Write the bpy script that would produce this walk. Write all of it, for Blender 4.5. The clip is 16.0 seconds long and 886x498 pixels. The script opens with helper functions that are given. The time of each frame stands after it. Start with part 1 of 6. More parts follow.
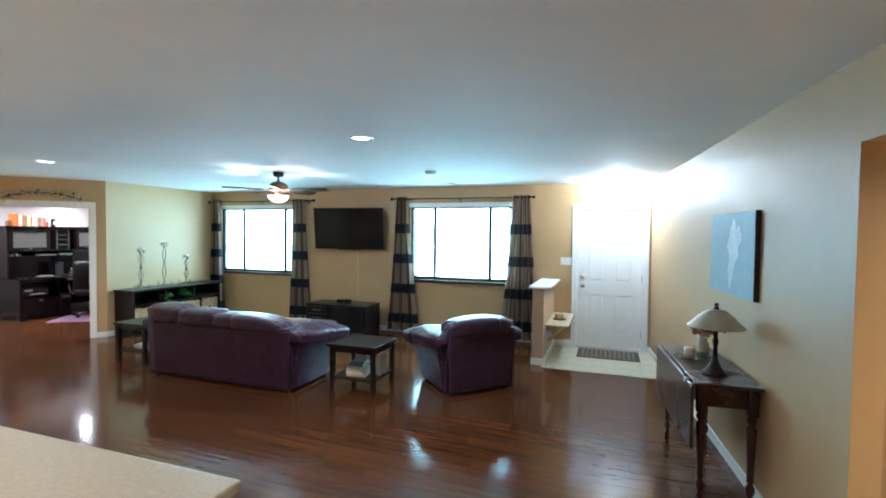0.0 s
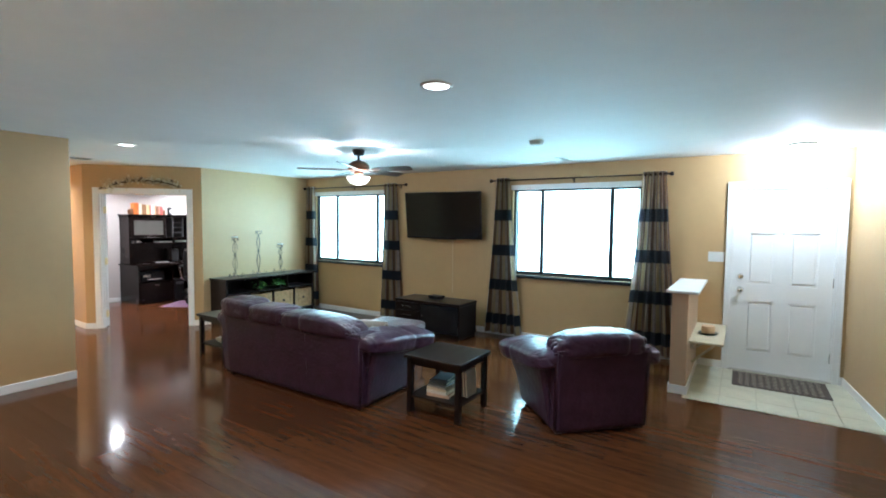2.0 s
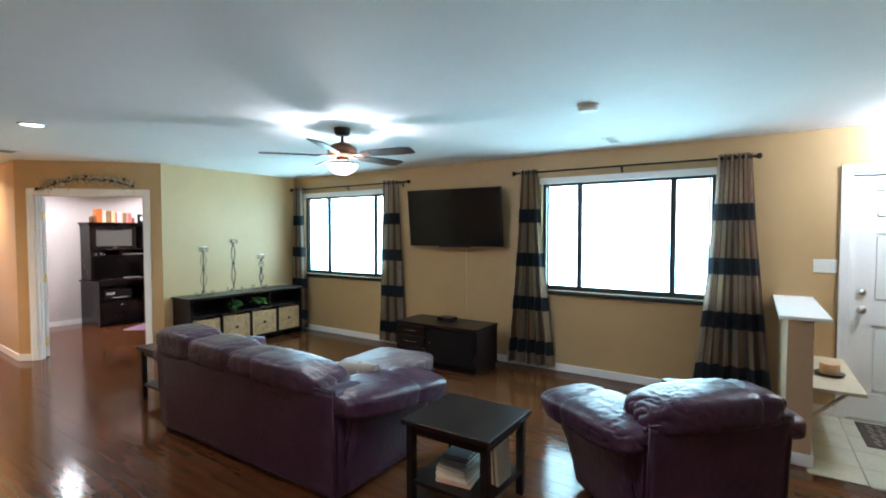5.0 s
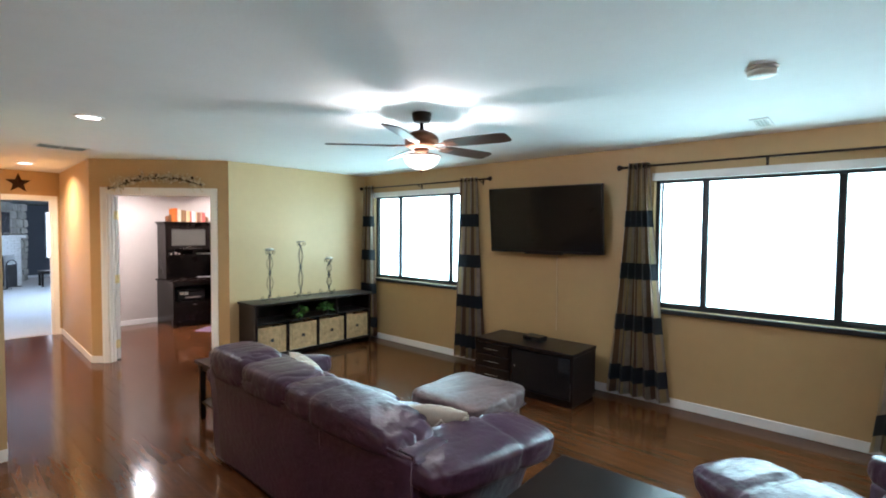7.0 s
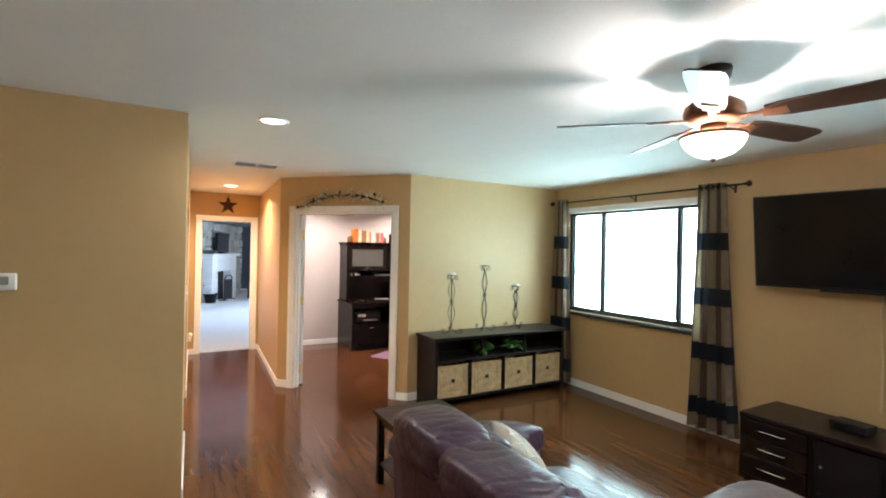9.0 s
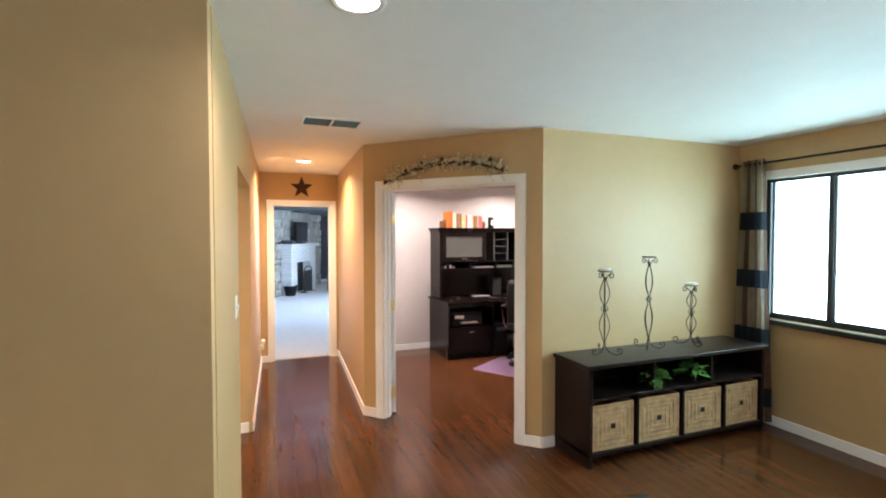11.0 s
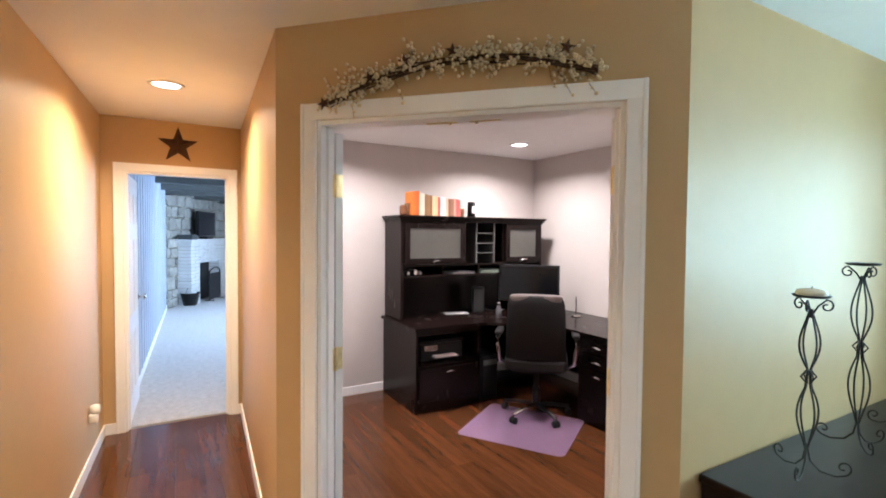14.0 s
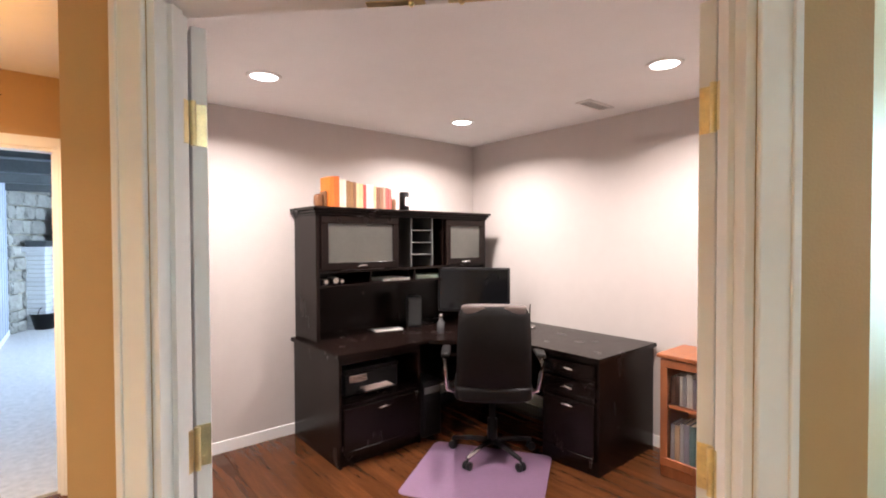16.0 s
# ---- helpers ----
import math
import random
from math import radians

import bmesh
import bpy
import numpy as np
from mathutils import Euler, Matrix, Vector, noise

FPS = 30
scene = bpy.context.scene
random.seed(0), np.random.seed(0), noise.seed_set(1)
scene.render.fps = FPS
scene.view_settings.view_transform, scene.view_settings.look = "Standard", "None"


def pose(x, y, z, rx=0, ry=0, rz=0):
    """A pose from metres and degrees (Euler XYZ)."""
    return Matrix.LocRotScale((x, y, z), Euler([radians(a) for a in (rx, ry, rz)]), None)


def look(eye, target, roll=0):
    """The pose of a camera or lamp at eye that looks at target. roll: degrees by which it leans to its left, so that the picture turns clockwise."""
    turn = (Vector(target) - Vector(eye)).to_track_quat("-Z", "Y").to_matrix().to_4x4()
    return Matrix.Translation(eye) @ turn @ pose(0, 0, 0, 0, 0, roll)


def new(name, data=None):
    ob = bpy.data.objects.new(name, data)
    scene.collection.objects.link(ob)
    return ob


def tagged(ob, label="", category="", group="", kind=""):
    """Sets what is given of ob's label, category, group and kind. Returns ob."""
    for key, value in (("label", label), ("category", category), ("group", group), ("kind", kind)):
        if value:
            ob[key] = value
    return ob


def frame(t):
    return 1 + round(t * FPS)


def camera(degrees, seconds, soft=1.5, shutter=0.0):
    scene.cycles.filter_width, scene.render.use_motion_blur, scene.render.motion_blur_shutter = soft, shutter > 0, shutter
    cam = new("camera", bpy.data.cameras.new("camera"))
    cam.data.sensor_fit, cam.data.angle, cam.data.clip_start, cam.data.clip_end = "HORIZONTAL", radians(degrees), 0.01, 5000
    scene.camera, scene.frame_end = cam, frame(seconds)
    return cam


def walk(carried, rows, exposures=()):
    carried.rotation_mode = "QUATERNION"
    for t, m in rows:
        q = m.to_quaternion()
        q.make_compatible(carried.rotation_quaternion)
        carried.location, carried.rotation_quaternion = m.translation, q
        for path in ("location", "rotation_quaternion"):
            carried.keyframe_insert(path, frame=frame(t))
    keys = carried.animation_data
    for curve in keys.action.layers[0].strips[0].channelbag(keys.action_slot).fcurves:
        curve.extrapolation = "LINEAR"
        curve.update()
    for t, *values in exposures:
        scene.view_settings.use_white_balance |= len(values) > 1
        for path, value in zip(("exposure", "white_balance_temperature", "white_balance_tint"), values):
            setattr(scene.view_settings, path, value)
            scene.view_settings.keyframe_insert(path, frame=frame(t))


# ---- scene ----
cam = camera(86.3, 16.0, 1.9)
PATH = [
    (0, (0.477, -0.36, 1.672), (-0.183, 1.527, 1.608), 0.6),
    (0.5, (0.419, -0.088, 1.665), (-0.36, 1.753, 1.595), 0.8),
    (1, (0.336, 0.174, 1.656), (-0.551, 1.963, 1.565), 0.7),
    (1.5, (0.246, 0.439, 1.655), (-0.752, 2.168, 1.549), 0.6),
    (2, (0.125, 0.689, 1.643), (-0.943, 2.376, 1.53), 0.6),
    (2.5, (-0.018, 0.935, 1.631), (-1.108, 2.608, 1.518), 0.3),
    (3, (-0.169, 1.174, 1.632), (-1.273, 2.838, 1.527), 0.1),
    (3.5, (-0.305, 1.37, 1.648), (-1.405, 3.038, 1.558), -0.1),
    (3.7, (-0.353, 1.431, 1.636), (-1.45, 3.102, 1.563), -0.0),
    (6, (-0.884, 2.091, 1.569), (-1.989, 3.756, 1.494), -0.2),
    (6.5, (-1.044, 2.211, 1.6), (-2.238, 3.814, 1.523), 0.1),
    (7, (-1.22, 2.277, 1.625), (-2.536, 3.781, 1.547), 0.5),
    (7.5, (-1.436, 2.407, 1.631), (-2.886, 3.782, 1.567), 0.8),
    (8, (-1.698, 2.5, 1.627), (-3.268, 3.738, 1.577), 1.2),
    (8.5, (-2.019, 2.577, 1.629), (-3.677, 3.696, 1.613), 1.2),
    (9, (-2.329, 2.65, 1.629), (-4.064, 3.644, 1.634), 1.1),
    (9.5, (-2.67, 2.704, 1.635), (-4.46, 3.597, 1.641), 0.5),
    (10, (-3.066, 2.747, 1.652), (-4.896, 3.554, 1.646), 0.3),
    (12.5, (-4.988, 3.105, 1.568), (-6.864, 3.793, 1.481), -0.4),
    (13, (-5.345, 3.174, 1.56), (-7.186, 3.952, 1.472), -0.1),
    (13.5, (-5.663, 3.274, 1.562), (-7.457, 4.155, 1.48), 0.1),
    (14, (-5.934, 3.36, 1.567), (-7.674, 4.345, 1.502), 0.5),
    (14.5, (-6.189, 3.44, 1.568), (-7.88, 4.508, 1.529), 0.9),
    (15, (-6.416, 3.545, 1.557), (-8.057, 4.687, 1.523), 1.2),
    (15.5, (-6.609, 3.633, 1.534), (-8.192, 4.856, 1.498), 0.5),
    (16, (-6.761, 3.72, 1.499), (-8.299, 4.997, 1.458), -0.2),
]
walk(cam, [(t, look(eye, target, roll)) for t, eye, target, roll in PATH],
     [(0, 0.30, 4950, 5), (3.7, 0.10, 5300, 7), (6, 0.05, 5500, 13), (8.5, 0.08, 6200, 15), (10, 0.10, 6350, 17), (12.5, 0.06, 5500, 14), (14.5, 0.0, 5800, 14), (16, 0.18, 6000, 14)])

# ---- light ----
world = bpy.data.worlds.new("world")
scene.world = world
world.use_nodes = True
wn = world.node_tree
sky = wn.nodes.new("ShaderNodeTexSky")
sky.sky_type, sky.sun_disc = "NISHITA", False
sky.sun_elevation, sky.sun_rotation = radians(50), radians(150)
wn.nodes["Background"].inputs["Strength"].default_value = 0.12
wn.links.new(sky.outputs["Color"], wn.nodes["Background"].inputs["Color"])
sun = new("sun", bpy.data.lights.new("sun", "SUN"))
sun.data.energy, sun.data.angle, sun.data.color = 1.2, radians(10), (1, 0.95, 0.88)
sun.matrix_world = look((0, -10, 20), (-6, -2, 0))

H = 2.44
WARM, SOFT, WINDOW_TINT = (1.0, 0.74, 0.46), (1.0, 0.96, 0.90), (0.61, 0.98, 0.97)


def lamp(name, kind, m, energy, color, size=0.1, size_y=None, spread=180):
    ob = new(name, bpy.data.lights.new(name, kind))
    ob.data.energy, ob.data.color = energy, color
    if kind == "AREA":
        ob.data.shape, ob.data.size, ob.data.spread = "DISK", size, radians(spread)
        if size_y:
            ob.data.shape, ob.data.size_y = "RECTANGLE", size_y
    else:
        ob.data.shadow_soft_size = size
    ob.matrix_world = m
    return ob


W1, W2 = (-6.71, -4.96), (-2.67, -0.94)      # window openings in x
SILL, HEAD = 0.91, 2.12
for a, b in (W1, W2):
    lamp("window_light", "AREA", pose((a + b) / 2, 7.11, (SILL + HEAD) / 2, -90, 0, 0), 78, WINDOW_TINT, b - a, HEAD - SILL)
# the last four are out of view, added to brighten kitchen, passage and side room
CANS = [(-1.42, 3.04), (-5.51, 3.20), (-9.22, 3.32), (-9.52, 4.68), (-9.60, 6.28), (-7.97, 6.28), (-3.2, -0.9), (-0.4, -1.6), (-7.43, 1.5), (2.7, 0.9)]
CAN_POWER = [19, 14, 48, 41, 41, 41, 105, 50, 45, 50]
CAN_TINT = [SOFT, SOFT, WARM] + [(1, 0.87, 0.75)] * 3 + [(1, 0.80, 0.55)] * 2 + [WARM, WARM]
for (x, y), e, tint in zip(CANS, CAN_POWER, CAN_TINT):
    lamp("can_light", "AREA", pose(x, y, H - 0.012), e, tint, 0.13, spread=150)
FAN = (-3.53, 4.68)
for k in range(3):
    lamp("fan_bulb", "POINT", pose(FAN[0] + 0.03 * math.cos(k * 2.094 + 0.5), FAN[1] + 0.03 * math.sin(k * 2.094 + 0.5), 2.10), 13, (1, 0.93, 0.82), 0.015)
ENTRY = (0.58, 6.45)
lamp("entry_bulb", "POINT", pose(*ENTRY, 2.36), 68, (0.95, 1.0, 1.0), 0.05)
# brightens the den from an opening added in its unseen north wall
lamp("den_window_light", "AREA", pose(-14.2, 6.55, 1.5, -90, 0, 0), 340, (0.62, 0.81, 1.0), 3.0, 1.6)

# ---- materials ----


def mat(name, col, rough=0.5, metal=0.0, var=0.12, scale=6.0, bump=0.0, bscale=80.0, coat=0.0, spec=0.5, random_shift=0.0, stretch=None, wear=0.0, sheen=0.0):
    """A procedural surface: two noises vary the colour and the gloss, a finer one gives relief."""
    m = bpy.data.materials.new(name)
    m.use_nodes = True
    n, l = m.node_tree.nodes, m.node_tree.links
    p = n["Principled BSDF"]
    p.inputs["Metallic"].default_value, p.inputs["Roughness"].default_value = metal, rough
    p.inputs["Coat Weight"].default_value, p.inputs["Specular IOR Level"].default_value = coat, spec
    p.inputs["Coat Roughness"].default_value = 0.12
    p.inputs["Sheen Weight"].default_value = sheen
    geo, mapping = n.new("ShaderNodeTexCoord"), n.new("ShaderNodeMapping")
    l.new(geo.outputs["Object"], mapping.inputs["Vector"])
    if stretch:
        mapping.inputs["Scale"].default_value = stretch
    big, fine = n.new("ShaderNodeTexNoise"), n.new("ShaderNodeTexNoise")
    big.inputs["Scale"].default_value, big.inputs["Detail"].default_value = scale, 5
    fine.inputs["Scale"].default_value, fine.inputs["Detail"].default_value = scale * 7, 3
    for t in (big, fine):
        l.new(mapping.outputs["Vector"], t.inputs["Vector"])
    mixn = n.new("ShaderNodeMath")
    mixn.operation = "MULTIPLY_ADD"
    l.new(fine.outputs["Fac"], mixn.inputs[0])
    mixn.inputs[1].default_value = 0.5
    l.new(big.outputs["Fac"], mixn.inputs[2])
    ramp = n.new("ShaderNodeValToRGB")
    ramp.color_ramp.elements[0].position, ramp.color_ramp.elements[1].position = 0.45, 1.05
    ramp.color_ramp.elements[0].color = tuple(max(0, c * (1 - var)) for c in col) + (1,)
    ramp.color_ramp.elements[1].color = tuple(min(1, c * (1 + var)) for c in col) + (1,)
    l.new(mixn.outputs[0], ramp.inputs["Fac"])
    out = ramp.outputs["Color"]
    if random_shift:
        info, hsv = n.new("ShaderNodeObjectInfo"), n.new("ShaderNodeHueSaturation")
        isl, add, rng = n.new("ShaderNodeNewGeometry"), n.new("ShaderNodeMath"), n.new("ShaderNodeMapRange")
        add.operation = "ADD"
        l.new(info.outputs["Random"], add.inputs[0])
        l.new(isl.outputs["Random Per Island"], add.inputs[1])
        rng.inputs["From Max"].default_value = 2.0
        rng.inputs["To Min"].default_value, rng.inputs["To Max"].default_value = 1 - random_shift, 1 + random_shift
        l.new(add.outputs[0], rng.inputs["Value"])
        l.new(rng.outputs["Result"], hsv.inputs["Value"])
        l.new(out, hsv.inputs["Color"])
        out = hsv.outputs["Color"]
    l.new(out, p.inputs["Base Color"])
    rr = n.new("ShaderNodeMapRange")
    rr.inputs["To Min"].default_value, rr.inputs["To Max"].default_value = rough * 0.82, min(1, rough * 1.18)
    l.new(big.outputs["Fac"], rr.inputs["Value"])
    l.new(rr.outputs["Result"], p.inputs["Roughness"])
    if bump:
        bn, bp = n.new("ShaderNodeTexNoise"), n.new("ShaderNodeBump")
        bn.inputs["Scale"].default_value, bn.inputs["Detail"].default_value = bscale, 4
        l.new(mapping.outputs["Vector"], bn.inputs["Vector"])
        bp.inputs["Strength"].default_value, bp.inputs["Distance"].default_value = bump, 0.01
        l.new(bn.outputs["Fac"], bp.inputs["Height"])
        l.new(bp.outputs["Normal"], p.inputs["Normal"])
    return m


def glow(name, col, strength):
    m = bpy.data.materials.new(name)
    m.use_nodes = True
    p = m.node_tree.nodes["Principled BSDF"]
    p.inputs["Base Color"].default_value = (*col, 1)
    p.inputs["Emission Color"].default_value, p.inputs["Emission Strength"].default_value = (*col, 1), strength
    return m


def clear(name, col=(1, 1, 1), rough=0.0, ior=1.45):
    m = bpy.data.materials.new(name)
    m.use_nodes = True
    p = m.node_tree.nodes["Principled BSDF"]
    p.inputs["Base Color"].default_value, p.inputs["Transmission Weight"].default_value = (*col, 1), 1
    p.inputs["Roughness"].default_value, p.inputs["IOR"].default_value = rough, ior
    return m


TAN = mat("tan_paint", (0.50, 0.335, 0.155), 0.50, var=0.05, scale=1.5, bump=0.10, bscale=160, spec=0.70)
GREY = mat("office_paint", (0.53, 0.48, 0.455), 0.55, var=0.04, scale=1.5, bump=0.10, bscale=160)
CEIL = mat("ceiling_paint", (0.87, 0.87, 0.86), 0.75, var=0.03, scale=1.2, bump=0.12, bscale=45)
WHITE = mat("white_trim_paint", (0.86, 0.855, 0.84), 0.35, var=0.03, scale=5, bump=0.04, bscale=120)
PLANK = mat("walnut_laminate", (0.082, 0.029, 0.0105), 0.125, var=0.40, scale=2.6, bump=0.015, bscale=24, stretch=(0.6, 7, 1), random_shift=0.30, spec=0.27)
TILE = mat("cream_tile", (0.52, 0.50, 0.37), 0.35, var=0.14, scale=5, bump=0.08, bscale=40, random_shift=0.06)
GROUT = mat("grout", (0.40, 0.37, 0.28), 0.9, scale=30, bump=0.3)
CARPET = mat("den_carpet", (0.46, 0.44, 0.42), 0.95, var=0.25, scale=20, bump=0.9, bscale=160, sheen=0.3)
BLACKWOOD = mat("espresso_wood", (0.011, 0.0065, 0.0055), 0.30, var=0.25, scale=3, stretch=(6, 1, 6), spec=0.22)
DARKMETAL = mat("bronze_metal", (0.035, 0.026, 0.022), 0.42, metal=0.8, var=0.3, scale=20)
DARKFRAME = mat("dark_window_frame", (0.035, 0.038, 0.042), 0.4, metal=0.4, var=0.2)
BRASS = mat("brass", (0.86, 0.74, 0.42), 0.36, metal=1.0, var=0.15, scale=30)
CHROME = mat("satin_nickel", (0.62, 0.60, 0.57), 0.25, metal=1.0, var=0.1, scale=30)
LEATHER = mat("plum_leather", (0.046, 0.020, 0.040), 0.35, var=0.30, scale=9, bump=0.45, bscale=26, spec=0.42)
WORN = mat("worn_grey_leather", (0.125, 0.084, 0.084), 0.48, var=0.40, scale=6, bump=0.4, bscale=24, spec=0.35)
BLACKPL = mat("black_plastic", (0.010, 0.010, 0.011), 0.35, var=0.2, spec=0.25)
SCREEN = mat("tv_screen", (0.006, 0.006, 0.007), 0.14, var=0.1, spec=0.25)
WHITEPL = mat("white_plastic", (0.78, 0.77, 0.72), 0.4, var=0.04)
GLASS = clear("window_glass")
LIT = glow("lit_lens", (1, 0.93, 0.82), 9)

# ---- mesh helpers ----


def box(bm, x0, x1, y0, y1, z0, z1, bev=0.0, m=None, seg=2):
    """A box between the corners, its edges rounded by bev, turned by m."""
    tmp = bmesh.new()
    bmesh.ops.create_cube(tmp, size=1)
    bmesh.ops.transform(tmp, matrix=Matrix.Translation(((x0 + x1) / 2, (y0 + y1) / 2, (z0 + z1) / 2)) @ Matrix.Diagonal((abs(x1 - x0), abs(y1 - y0), abs(z1 - z0), 1)), verts=tmp.verts)
    if bev:
        bmesh.ops.bevel(tmp, geom=tmp.edges[:], offset=bev, segments=seg, affect="EDGES", profile=0.5)
    return merge(bm, tmp, m)


def merge(bm, tmp, m=None):
    if m is not None:
        bmesh.ops.transform(tmp, matrix=m, verts=tmp.verts)
    me = bpy.data.meshes.new("tmp")
    tmp.to_mesh(me)
    tmp.free()
    bm.from_mesh(me)
    bpy.data.meshes.remove(me)
    return bm


def lathe(bm, profile, n=24, m=None):
    """A turned shape from (radius, height) pairs, closed at both ends."""
    tmp = bmesh.new()
    rings = []
    for r, z in profile:
        rings.append([tmp.verts.new((max(r, 1e-4) * math.cos(2 * math.pi * k / n), max(r, 1e-4) * math.sin(2 * math.pi * k / n), z)) for k in range(n)])
    for a, b in zip(rings, rings[1:]):
        for k in range(n):
            tmp.faces.new((a[k], a[(k + 1) % n], b[(k + 1) % n], b[k]))
    tmp.faces.new(rings[0][::-1])
    tmp.faces.new(rings[-1])
    bmesh.ops.recalc_face_normals(tmp, faces=tmp.faces[:])
    return merge(bm, tmp, m)


def tube(bm, pts, r, n=8, m=None, taper=1.0):
    """A round bar along points."""
    tmp = bmesh.new()
    pts = [Vector(p) for p in pts]
    rings = []
    up = Vector((0.13, 0.27, 0.95)).normalized()
    for i, p in enumerate(pts):
        d = (pts[min(i + 1, len(pts) - 1)] - pts[max(i - 1, 0)]).normalized()
        a = d.cross(up)
        a = a.normalized() if a.length > 1e-3 else Vector((1, 0, 0))
        b = d.cross(a)
        rr = r * (1 + (taper - 1) * i / max(1, len(pts) - 1))
        rings.append([tmp.verts.new(p + rr * (math.cos(2 * math.pi * k / n) * a + math.sin(2 * math.pi * k / n) * b)) for k in range(n)])
    for a, b in zip(rings, rings[1:]):
        for k in range(n):
            tmp.faces.new((a[k], a[(k + 1) % n], b[(k + 1) % n], b[k]))
    tmp.faces.new(rings[0][::-1])
    tmp.faces.new(rings[-1])
    bmesh.ops.recalc_face_normals(tmp, faces=tmp.faces[:])
    return merge(bm, tmp, m)


def cushion(bm, x0, x1, y0, y1, z0, z1, puff=0.5, m=None, n=8, wave=0.0, seed=0):
    """A stuffed block: a superellipsoid between the corners; puff 0 is boxy, 1 is round."""
    tmp = bmesh.new()
    bmesh.ops.create_cube(tmp, size=2)
    bmesh.ops.subdivide_edges(tmp, edges=tmp.edges[:], cuts=n, use_grid_fill=True)
    e = 8 - 5.5 * puff
    for v in tmp.verts:
        c = v.co
        k = (abs(c.x) ** e + abs(c.y) ** e + abs(c.z) ** e) ** (1 / e)
        c = c / k
        q = noise.noise(Vector((c.x * 2.1 + seed, c.y * 2.1, c.z * 2.1))) * wave
        v.co = Vector(((x0 + x1) / 2 + c.x * (x1 - x0) / 2, (y0 + y1) / 2 + c.y * (y1 - y0) / 2, (z0 + z1) / 2 + c.z * (z1 - z0) / 2)) + Vector((c.x, c.y, c.z)) * q
    return merge(bm, tmp, m)


def part(name, bm, material, parent=None, label="", smooth=False):
    """Links a bmesh as one mesh object under a thing or a part."""
    me = bpy.data.meshes.new(name)
    bm.to_mesh(me)
    bm.free()
    me.materials.append(material)
    if smooth:
        for f in me.polygons:
            f.use_smooth = True
    ob = new(name, me)
    if parent is not None:
        ob.parent = parent
    return tagged(ob, label)


def thing(name, label, category, m=None, group="", kind=""):
    """An Empty at the base of a thing."""
    ob = new(name)
    ob.empty_display_size = 0.1
    if m is not None:
        ob.matrix_world = m
    return tagged(ob, label, category, group, kind)


def bx(*a, **k):
    return box(bmesh.new(), *a, **k)


# ---- structure ----


def frame_of(a, b):
    """A pose whose x runs from a to b on the floor; y points to the left of that."""
    return pose(a[0], a[1], 0, 0, 0, math.degrees(math.atan2(b[1] - a[1], b[0] - a[0]))), math.hypot(b[0] - a[0], b[1] - a[1])


def wall(name, a, b, material, label, holes=(), thick=0.12, top=H, base=True, z0=-0.02):
    """A wall whose room face runs from a to b, with the room on the left; holes are (from, to, bottom, top)."""
    m, length = frame_of(a, b)
    bm = bmesh.new()
    u = 0.0
    for h0, h1, b0, b1 in sorted(holes):
        if h0 > u:
            box(bm, u, h0, -thick, 0, z0, top)
        if b0 > 0:
            box(bm, h0, h1, -thick, 0, z0, b0)
        if b1 < top:
            box(bm, h0, h1, -thick, 0, b1, top)
        u = h1
    if u < length:
        box(bm, u, length, -thick, 0, z0, top)
    ob = tagged(part(name, bm, material), label, "wall", kind="structure")
    ob.matrix_world = m
    if base:
        gaps = [(h[0], h[1]) for h in sorted(holes) if h[2] <= 0]
        u = 0.0
        for g0, g1 in gaps + [(length, length)]:
            if g0 - u > 0.02:
                bb = bmesh.new()
                box(bb, u, g0, 0.0, 0.012, 0.0, 0.085, 0.003, seg=1)
                o = tagged(part("baseboard", bb, WHITE), "white painted wooden baseboard along the wall", "baseboard", kind="structure")
                o.matrix_world = m
            u = g1
    return ob


WY, OY = 6.96, 7.06            # room faces of the window wall and of the office's north wall
LX, LY = -5.61, 2.72           # outer corner of the kitchen wall and the hall
HX, HY = -10.31, 3.85          # hall end, hall's far side
HLY = 2.87                     # hall's near side at its end
DA, DB = (-8.08, 3.74), (-6.925, 4.87)   # ends of the diagonal wall
EAST = lambda y: 1.06 + 0.086 * (WY - y)
DL = math.hypot(DB[0] - DA[0], DB[1] - DA[1])
DH = (0.200, 1.412)            # the office doorway along the diagonal wall, from DB

wall("wall_north", (EAST(WY), WY), (DB[0], WY), TAN, "tan painted living room wall with two windows and the entry door",
     [(1.06 - 0.965, 1.06 - 0.035, 0, 2.06), (1.06 - W2[1], 1.06 - W2[0], SILL, HEAD), (1.06 - W1[1], 1.06 - W1[0], SILL, HEAD)], thick=0.16)
wall("wall_east", (EAST(-3.2), -3.2), (EAST(WY), WY), TAN, "tan painted side wall with an open doorway",
     [(4.1, 5.34, 0, 2.08)], thick=0.12)
wall("wall_west", (DB[0], WY), DB, TAN, "tan painted wall behind the console table", thick=0.10)
wall("wall_diagonal", DB, DA, TAN, "tan painted diagonal wall round the office doorway", [(*DH, 0, 2.035)], thick=0.055)
wall("wall_hall_right", DA, (HX, HY), TAN, "tan painted hallway wall", thick=0.03)
wall("wall_hall_end", (HX, HY), (HX, HLY), TAN, "tan painted hallway end wall above the den door", [(0.09, 0.84, 0, 2.03)], thick=0.10)
wall("wall_hall_left", (HX, HLY), (LX - 0.12, LY + 0.0035), TAN, "tan painted hallway wall with an open passage", [(2.26, 3.51, 0, 2.03)], thick=0.10)
wall("wall_kitchen", (LX, LY), (LX, -3.2), TAN, "tan painted wall with a thermostat", thick=0.12)
wall("wall_south", (LX, -3.2), (EAST(-3.2), -3.2), TAN, "tan painted kitchen wall")
